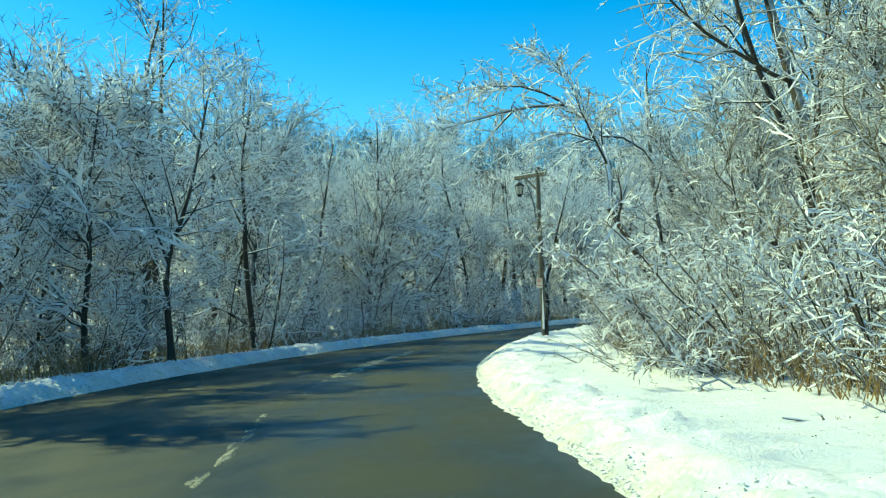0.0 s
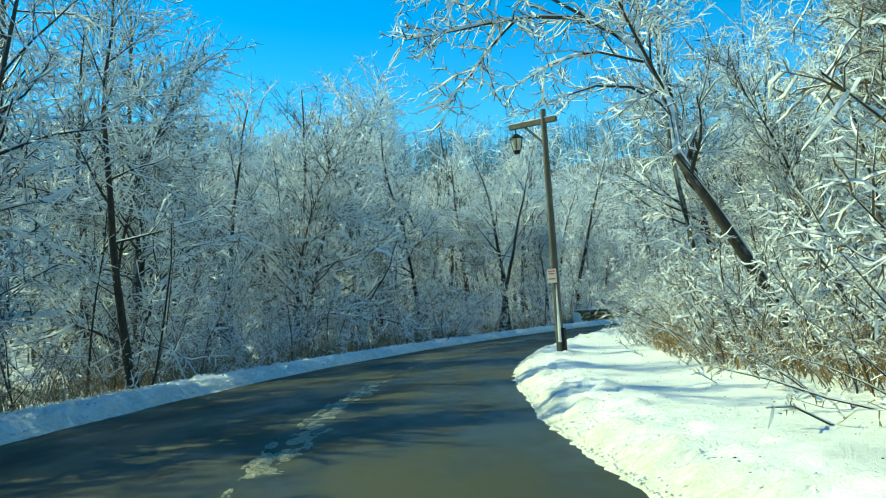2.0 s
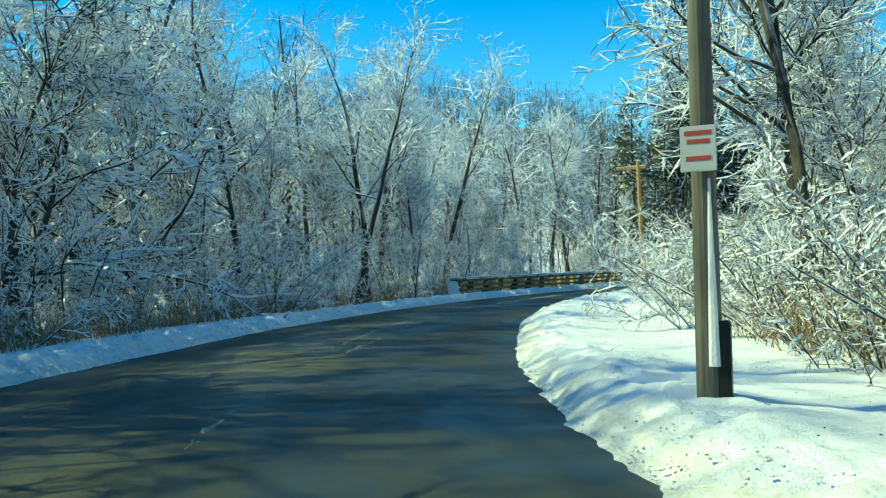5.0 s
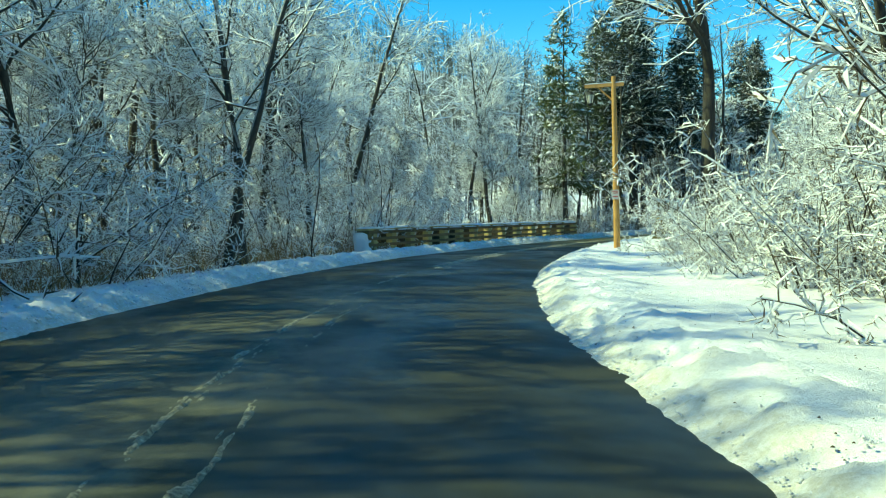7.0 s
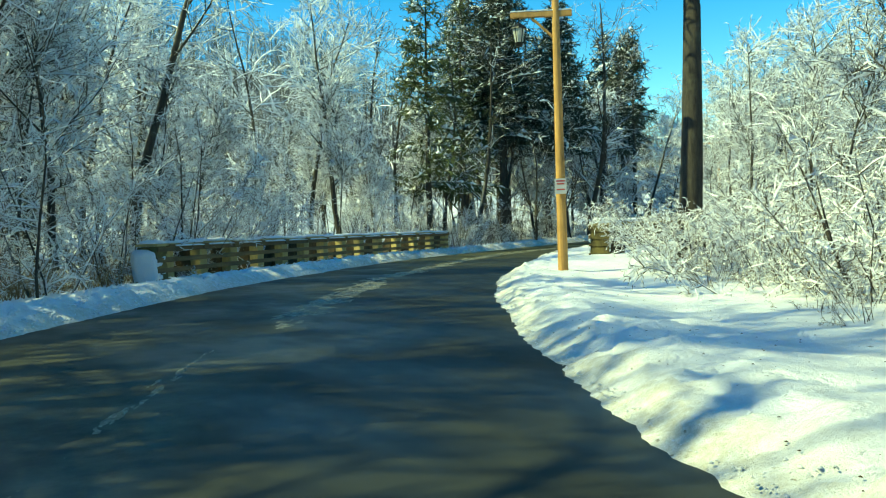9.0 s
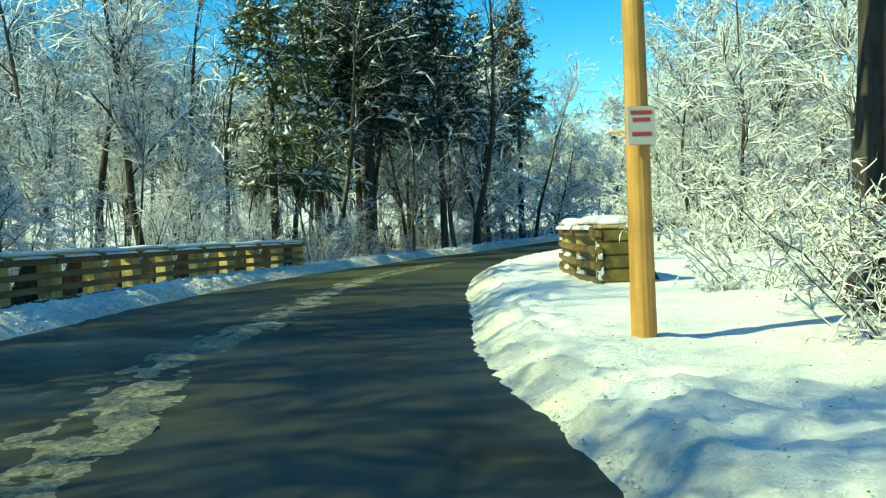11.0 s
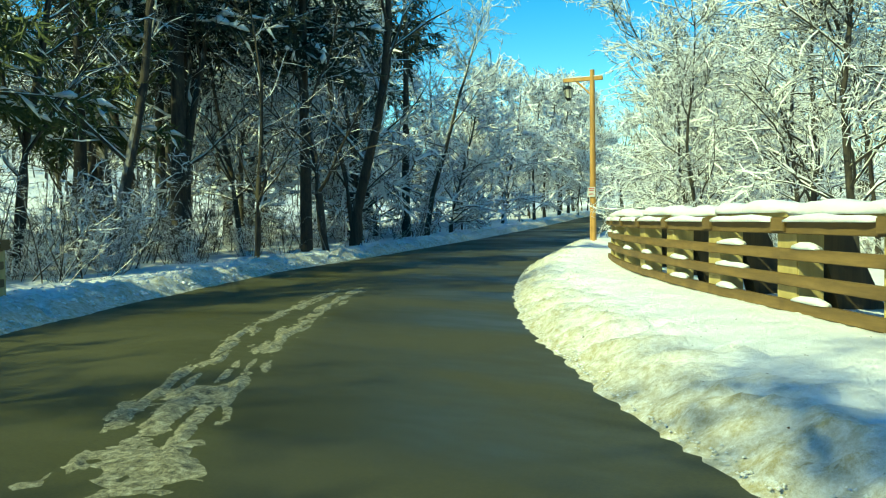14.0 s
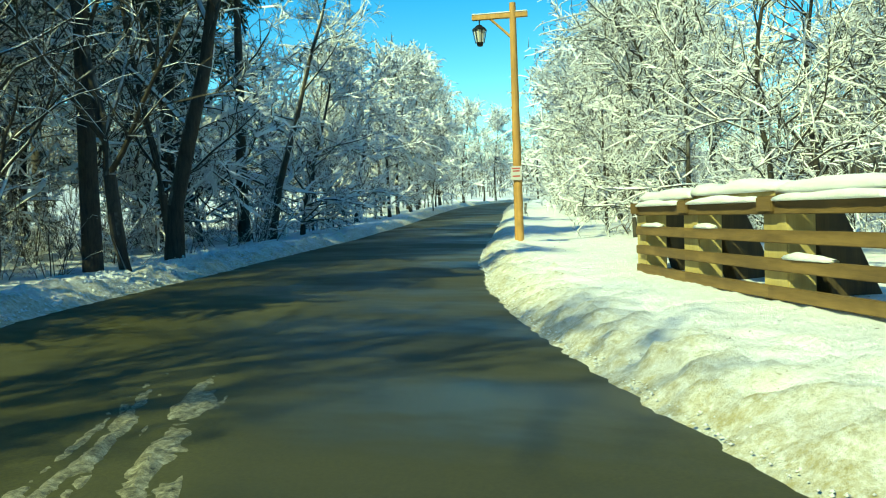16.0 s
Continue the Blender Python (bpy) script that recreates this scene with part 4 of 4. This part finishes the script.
BRAMBLE = [shrub(61 + k, h, 26, 110, 420, 900, 0.9, thin=0.007, mat=BRUSH, droop=-0.1, lumps=0.25) for k, h in enumerate((1.9, 1.4))]
SPRUCE = [spruce(71, 20, 4.6, 0.34), spruce(72, 16, 3.6, 0.38), spruce(73, 22, 4.8, 0.36), spruce(74, 17, 3.4, 0.2, LIT_NEEDLE, 0.8), spruce(75, 16, 3.0, 0.5, None, 0.55)]

rng = np.random.default_rng(5)


def varied(low=0.8, high=1.25):
    return float(rng.uniform(low, high))


def tree_at(x, y, k=None, size=None, turn=None):
    k = int(rng.integers(4)) if k is None else k
    return plant("tree", TALL[k], x, y, rng.uniform(0, 360) if turn is None else turn, size or varied(0.8, 1.15), "tall bare tree with snow on its branches", "tree", "bare woodland trees")


def back_at(x, y):
    return plant("tree", BACK[int(rng.integers(3))], x, y, rng.uniform(0, 360), varied(0.8, 1.2), "bare frosted tree deep in the woods", "tree", "bare woodland trees")


def dark_at(x, y):
    return plant("tree", DARK[int(rng.integers(3))], x, y, rng.uniform(0, 360), varied(0.95, 1.5), "slender dark tree with little snow on it", "tree", "dark slender trees")


def small_at(x, y, k=None, size=None):
    k = int(rng.integers(3)) if k is None else k
    return plant("small_tree", MIDDLE[k], x, y, rng.uniform(0, 360), size or varied(), "low spreading tree with frosted white twigs", "tree", "frosted understory trees")


def olive_at(x, y):
    return plant("small_tree", OLIVE[int(rng.integers(2))], x, y, rng.uniform(0, 360), varied(0.8, 1.2), "tan twiggy small tree lightly dusted with snow", "tree", "tan thicket trees")


def dome_at(x, y, size=1.0, label="broad round tree densely covered in bright snow"):
    return plant("tree", DOME[int(rng.integers(2))], x, y, rng.uniform(0, 360), size, label, "tree", "round frosted trees")


def bush_at(x, y, k=None, size=None):
    k = int(rng.integers(3)) if k is None else k
    return plant("shrub", BUSH[k], x, y, rng.uniform(0, 360), size or varied(0.75, 1.3), "dense bare shrub laden with snow", "shrub", "snowy shrubs")


def underbrush_at(x, y):
    return plant("shrub", DARKBUSH[int(rng.integers(2))], x, y, rng.uniform(0, 360), varied(0.6, 1.2), "thin dark underbrush with a dusting of snow", "shrub", "dark underbrush")


def bramble_at(x, y, size=None):
    return plant("bramble", BRAMBLE[int(rng.integers(2))], x, y, rng.uniform(0, 360), size or varied(), "low brown brush dusted with snow", "shrub", "brown roadside brush")


def scatter(s0, s1, d0, d1, gap, make):
    """Plants strewn beside the road with a least distance between them; d runs outward from the road's edge, negative: left side."""
    put = []
    tries = int((s1 - s0) * abs(d1 - d0) / gap**2 * 2.5)
    for _ in range(tries):
        s, d = rng.uniform(s0, s1), rng.uniform(d0, d1)
        w = WIDTH[min(int(s / STEP), len(WIDTH) - 1)]
        p = on(np.array([s]), np.array([-d if d > 0 else w - d]))[0]
        if all((p[0] - q[0]) ** 2 + (p[1] - q[1]) ** 2 > gap**2 for q in put):
            put.append(p)
            make(float(p[0]), float(p[1]))


S0 = s_near(5, 8)
SB = s_near(22, 76)
SE = s_near(46, 92)
# left woods
for x, y, k, size in ((-6.3, 29.9, 3, 0.75), (-6.2, 38.1, 2, 0.68), (-10.6, 39.2, 0, 1.0), (-7.8, 54.0, 1, 0.9), (-6.6, 58.3, 0, 0.75), (-4.8, 56.4, 3, 0.75), (-1.3, 65.5, 2, 0.8), (6.7, 71.8, 0, 1.0), (6.0, 70.4, 2, 0.85), (10.4, 78.8, 0, 0.7), (15.5, 94.2, 1, 0.9), (26.9, 97.0, 1, 1.1), (34.7, 108.4, 2, 1.05), (-12.2, 34.1, 1, 0.95), (58.2, 104.8, 2, 0.75)):
    tree_at(x, y, k, size)
for x, y in ((51.0, 103.0), (43.3, 100.7), (46.0, 100.0), (49.0, 101.5)):
    dark_at(x, y)
scatter(S0 + 8, SB + 18, -15, -6.5, 6.4, tree_at)
scatter(S0 + 8, S0 + 40, -40, -15, 8.0, back_at)
scatter(S0 + 40, SB + 40, -34, -15, 8.0, back_at)
scatter(S0 + 6, S0 + 42, -14, -7, 4.6, dark_at)
scatter(S0 + 42, SB - 4, -13, -7, 4.8, dark_at)
scatter(S0 + 6, SB + 2, -12, -5, 3.7, lambda x, y: small_at(x, y, None, varied(1.0, 1.6)))
scatter(S0 + 4, SB - 1, -6.5, -2.9, 2.1, lambda x, y: bush_at(x, y, None, varied(0.9, 1.6)))
scatter(SB - 1, SB + 26, -9, -3.4, 2.3, bush_at)
scatter(SB - 1, SB + 26, -16, -5.5, 3.6, lambda x, y: small_at(x, y, None, varied(0.85, 1.25)))
for x, y, size in ((-2.2, 61.2, 1.2), (-9.5, 61.0, 1.1), (-4.5, 56.0, 1.0), (-8.0, 43.0, 1.0), (-10.5, 48.0, 1.2), (-9.5, 52.0, 1.15), (-10.5, 25.0, 1.05), (-9.0, 34.0, 1.0), (-8.5, 29.0, 1.0), (-13.5, 30.5, 1.15), (-9.0, 19.5, 1.0)):
    dome_at(x, y, size)
scatter(SB - 26, SB + 34, -48, -36, 7.5, lambda x, y: tree_at(x, y, None, varied(1.3, 1.7)))
for x, y, k, size in ((10.0, 83.5, 1, 1.1), (8.5, 80.0, 0, 1.05)):
    tree_at(x, y, k, size)
# the tree whose limb reaches over the road, and its neighbours
TWIN = deciduous(91, 13, 11, 100, 460, 1100, 0.34, 0.02, 0.4, radius=0.15, lumps=0.8, load=0.066, extra=[[(0, 0, 7.6), (-0.6, 0.4, 8.8), (-1.2, 0.7, 9.4), (-2.4, 0.7, 9.7), (-3.6, 0.6, 9.4), (-4.7, -0.3, 8.9), (-5.8, -1.2, 8.3)]])
ARCH = deciduous(93, 9, 8, 200, 760, 1100, 0.34, 0.0, 0.45, radius=0.18, lumps=0.8, load=0.066, reach=0.07,
                 spine=[(0, 0, -0.3), (-0.75, 0.2, 1.6), (-1.4, 0.4, 3.0), (-2.25, 0.6, 4.7), (-2.05, 1.1, 6.0), (-2.2, 2.6, 7.6), (-2.7, 3.9, 8.8)], extra=[
    [(-2.2, 2.6, 7.6), (-2.7, 3.9, 8.8), (-3.0, 4.4, 9.25), (-4.2, 3.6, 9.1), (-5.4, 2.6, 8.75), (-6.5, 1.9, 8.34), (-8.0, 1.0, 7.86)],
    [(-5.2, 2.7, 8.78), (-5.7, 2.55, 8.3), (-6.0, 2.56, 7.97), (-6.5, 2.7, 7.4), (-7.1, 2.97, 6.87)],
    [(-2.1, 1.4, 6.3), (-2.9, 1.3, 8.2), (-3.3, 1.3, 9.58), (-4.0, 2.0, 10.4), (-4.8, 2.6, 11.2)],
    [(-3.2, 4.2, 9.25), (-4.1, 3.9, 9.7), (-5.0, 3.4, 9.87), (-6.4, 2.2, 9.6), (-7.8, 1.0, 9.0)],
    [(-2.3, 2.2, 7.3), (-3.4, 2.9, 7.9), (-4.4, 3.2, 7.7), (-5.4, 3.3, 7.2)]])
BIG = deciduous(95, 19, 12, 110, 600, 1000, 0.32, 0.0, 0.42, radius=0.34, lumps=0.8, load=0.06)
plant("tree", BIG, 24.6, 70.9, 40, 1.0, "stout old bare tree beside the railing", "tree", "bare woodland trees")
for x, y in ((23.4, 69.7), (22.3, 68.5), (24.4, 69.2), (25.6, 72.4), (26.6, 71.0)):
    bush_at(x, y, 0, 0.85)
plant("tree", TWIN, 11.2, 45.2, 0, 1.0, "slender bare tree with a limb toward the road", "tree", "bare woodland trees")
plant("tree", ARCH, 9.6, 33.2, 0, 1.0, "old bare tree with a long limb over the road", "tree", "bare woodland trees")
# right thicket up to the bridge
for x, y, k, size in ((13.4, 35.5, 1, 1.0), (12.0, 29.0, 3, 1.0), (12.6, 24.5, 0, 1.0), (12.9, 47.6, 0, 0.95), (16.5, 52.0, 1, 0.9)):
    tree_at(x, y, k, size)
scatter(S0 + 8, SB - 6, 8, 15, 4.4, tree_at)
scatter(S0 + 8, SB - 4, 14, 30, 6.0, back_at)
scatter(S0 + 5, SB - 22, 7.0, 12, 2.9, small_at)
scatter(S0 + 5, S0 + 25, 6.6, 10.0, 2.3, olive_at)
scatter(SB - 26, SB - 12, 6.8, 12, 2.3, small_at)
scatter(SB - 12, SB - 3, 8.6, 13, 2.6, small_at)
scatter(S0 + 5, SB - 22, 4.5, 6.6, 1.4, lambda x, y: bush_at(x, y, int(rng.integers(2)), varied(0.9, 1.35)))
scatter(SB - 24, SB - 11, 4.8, 6.8, 1.3, lambda x, y: bush_at(x, y, int(rng.integers(2)), varied(0.9, 1.3)))
scatter(SB - 20, SB - 9, 3.4, 4.2, 1.2, lambda x, y: bramble_at(x, y, varied(0.5, 0.8)))
scatter(SB - 13, SB - 2, 4.7, 8.4, 1.35, lambda x, y: bush_at(x, y, int(rng.integers(2)), varied(0.62, 0.92)))
scatter(SB - 14, SB - 4, 3.9, 4.8, 1.2, lambda x, y: bramble_at(x, y, varied(0.5, 0.75)))
scatter(S0 + 5, SB - 30, 3.6, 4.8, 1.25, bramble_at)
scatter(S0 + 5, SB - 26, 4.2, 6.0, 1.7, lambda x, y: bramble_at(x, y, varied(1.3, 1.9)))
# past the bridge
scatter(SB + 1, SE + 4, 7.0, 15, 3.6, lambda x, y: small_at(x, y, None, varied(0.95, 1.35)))
scatter(SE + 6, SE + 60, 4.6, 11, 3.8, lambda x, y: small_at(x, y, None, varied(1.1, 1.6)))
scatter(SB - 4, SE + 70, 12, 30, 6.0, back_at)
scatter(SE + 18, SE + 75, -9, -2.8, 4.2, lambda x, y: small_at(x, y, None, varied(0.8, 1.3)))
for x, y in ((29.0, 97.0), (26.0, 95.3), (33.6, 101.0), (30.5, 101.5), (23.0, 95.0)):
    small_at(x, y)
scatter(S0 + 3, SB - 2, -17, -7, 4.2, underbrush_at)
scatter(S0 + 2, S0 + 32, -5.0, -3.0, 1.3, underbrush_at)
scatter(S0 + 32, SB - 1, -4.6, -3.0, 1.7, lambda x, y: bush_at(x, y, 1, varied(0.4, 0.75)))
scatter(SB + 24, SE + 14, -16, -3.6, 2.9, dark_at)
scatter(SB + 20, SE + 14, -8, -3.3, 2.0, lambda x, y: bush_at(x, y, 1, varied(0.4, 0.7)))
dome_at(61.2, 105.3, 0.86, "round tree in shade with bluish snowy twigs")
dome_at(58.5, 108.0, 0.8, "round tree in shade with bluish snowy twigs")
for x, y, size in ((55.3, 106.4, 1.25), (52.0, 109.5, 1.3), (48.5, 106.8, 1.15), (80.7, 110.6, 1.15), (74.5, 109.8, 0.95), (86.0, 112.4, 1.25), (90.7, 119.0, 1.45), (93, 114.5, 1.3), (100, 117, 1.4), (110, 121, 1.4), (122, 123.5, 1.4), (134, 125, 1.4), (146, 124.5, 1.4), (158, 121.5, 1.4), (170, 118, 1.4), (150, 107, 1.2), (162, 103, 1.2), (72, 114, 1.2), (64, 92.4, 0.9), (71, 94.6, 1.0), (81, 97.6, 1.1), (92, 101, 1.2), (104, 104.5, 1.2)):
    dome_at(x, y, size)
for k, (x, y, size) in enumerate(((47.5, 85.6, 1.15), (39.0, 80.0, 1.15), (54.0, 87.0, 1.15), (49.6, 89.7, 0.85), (57.8, 91.9, 0.9), (46.6, 88.0, 0.85), (43.2, 84.0, 1.1), (60.5, 93.2, 0.9))):
    plant("tree", NEARDOME[k % 2], x, y, rng.uniform(0, 360), size, "full round tree with every twig lined in snow", "tree", "round frosted trees")
for x, y, size in ((66.5, 106.8, 0.9), (92, 112.2, 1.2), (108, 118.5, 1.6)):
    small_at(x, y, None, size)
scatter(SB + 22, SE + 24, -11, -2.8, 1.45, underbrush_at)
scatter(SB + 22, SE + 16, -18, -8, 3.6, lambda x, y: bush_at(x, y, None, varied(0.6, 1.0)))
scatter(SB + 1, SE + 2, 6.6, 10.0, 2.4, lambda x, y: bush_at(x, y, int(rng.integers(2)), varied(0.7, 1.0)))
scatter(SE + 7, SE + 46, 4.4, 8.0, 2.8, bush_at)
scatter(SE + 56, SE + 100, 4, 18, 4.5, back_at)
scatter(SE + 60, SE + 100, -18, -4, 4.5, back_at)
scatter(SB - 20, SB + 2, -12, -5, 3.6, tree_at)
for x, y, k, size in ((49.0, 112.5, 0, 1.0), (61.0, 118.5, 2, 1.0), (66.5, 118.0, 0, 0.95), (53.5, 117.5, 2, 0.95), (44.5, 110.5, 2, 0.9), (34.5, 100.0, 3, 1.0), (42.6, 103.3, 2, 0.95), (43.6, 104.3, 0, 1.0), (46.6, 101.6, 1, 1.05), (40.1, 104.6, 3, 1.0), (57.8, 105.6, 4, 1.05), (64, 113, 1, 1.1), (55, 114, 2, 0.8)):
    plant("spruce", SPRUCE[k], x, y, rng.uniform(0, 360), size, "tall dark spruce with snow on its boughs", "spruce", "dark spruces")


# far woods on the hills
def far_woods(count):
    r = np.random.default_rng(9)
    pts = np.concatenate([r.uniform((-110, 40), (240, 290), (count * 4, 2)), r.uniform((25, 15), (170, 100), (count, 2))])
    r.shuffle(pts)
    far, wide, _ = offsets(pts)
    out = np.maximum(far, -far - wide)
    keep = (out > 28) & (out < 205) & ((far < 0) | (pts[:, 0] > 20))
    p = pts[keep][:count]
    z = land(p)
    n = len(p)
    h = r.uniform(9, 16, n)
    trunk = polylines(r, np.c_[p, z - 0.3], unit(np.c_[r.normal(size=(n, 2)) * 0.06, np.ones(n)]), h, 2, 0.05, 0.0)
    tr = (0.006 * h)[:, None] * np.linspace(1, 0.25, 3)[None]
    l1, r1 = sprout(r, trunk, tr, n * 9, 0.08, 1.0, 60, 4.4, 1, 0.15, 0.0, 0.5, 0.05, 0.5)
    l2, r2 = sprout(r, l1, r1, n * 14, 0.1, 1.0, 50, 2.4, 1, 0.15, 0.0, 0.9, 0.045, 0.3)
    me = mesh_from("far_woods", *joined(tubes(trunk, tr, 3), spikes(l1, r1), spikes(l2, r2)), FARWOOD)
    return tagged(new("far_woods", me), "frosted bare woods on the far hillside", "woods", kind="stuff")


far_woods(7600)


# dry weeds at the foot of the thicket and along the verges
def weeds(name, count, s0, s1, d0, d1, tall, label, mat):
    r = np.random.default_rng(len(name) + count)
    s, d = r.uniform(s0, s1, count), r.uniform(d0, d1, count)
    w = WIDTH[np.minimum((s / STEP).astype(int), len(WIDTH) - 1)]
    p = on(s, np.where(d > 0, -d, w - d))
    way = unit(np.c_[r.normal(size=(count, 2)) * 0.35, np.ones(count)])
    l1 = polylines(r, np.c_[p, 0.05 + rise(s)], way, tall * r.uniform(0.4, 1.2, count), 1, 0.1, 0.0)
    r1 = np.full((count, 2), 0.010)
    l2, r2 = sprout(r, l1, r1, count * 2, 0.3, 1.0, 40, tall * 0.3, 1, 0.1, 0.0, 0.9, 0.008, 0.2)
    me = mesh_from(name, *joined(spikes(l1, r1), spikes(l2, r2)), mat)
    return tagged(new(name, me), label, "weeds", kind="stuff")


weeds("dry_weeds", 2400, S0 + 4, S0 + 38, 3.5, 5.2, 0.8, "brown dry weeds standing in the snow", WEED)
weeds("verge_weeds", 5000, S0 + 4, SB + 2, -4.2, -2.4, 0.9, "pale dry stalks behind the snow ridge", WEED)
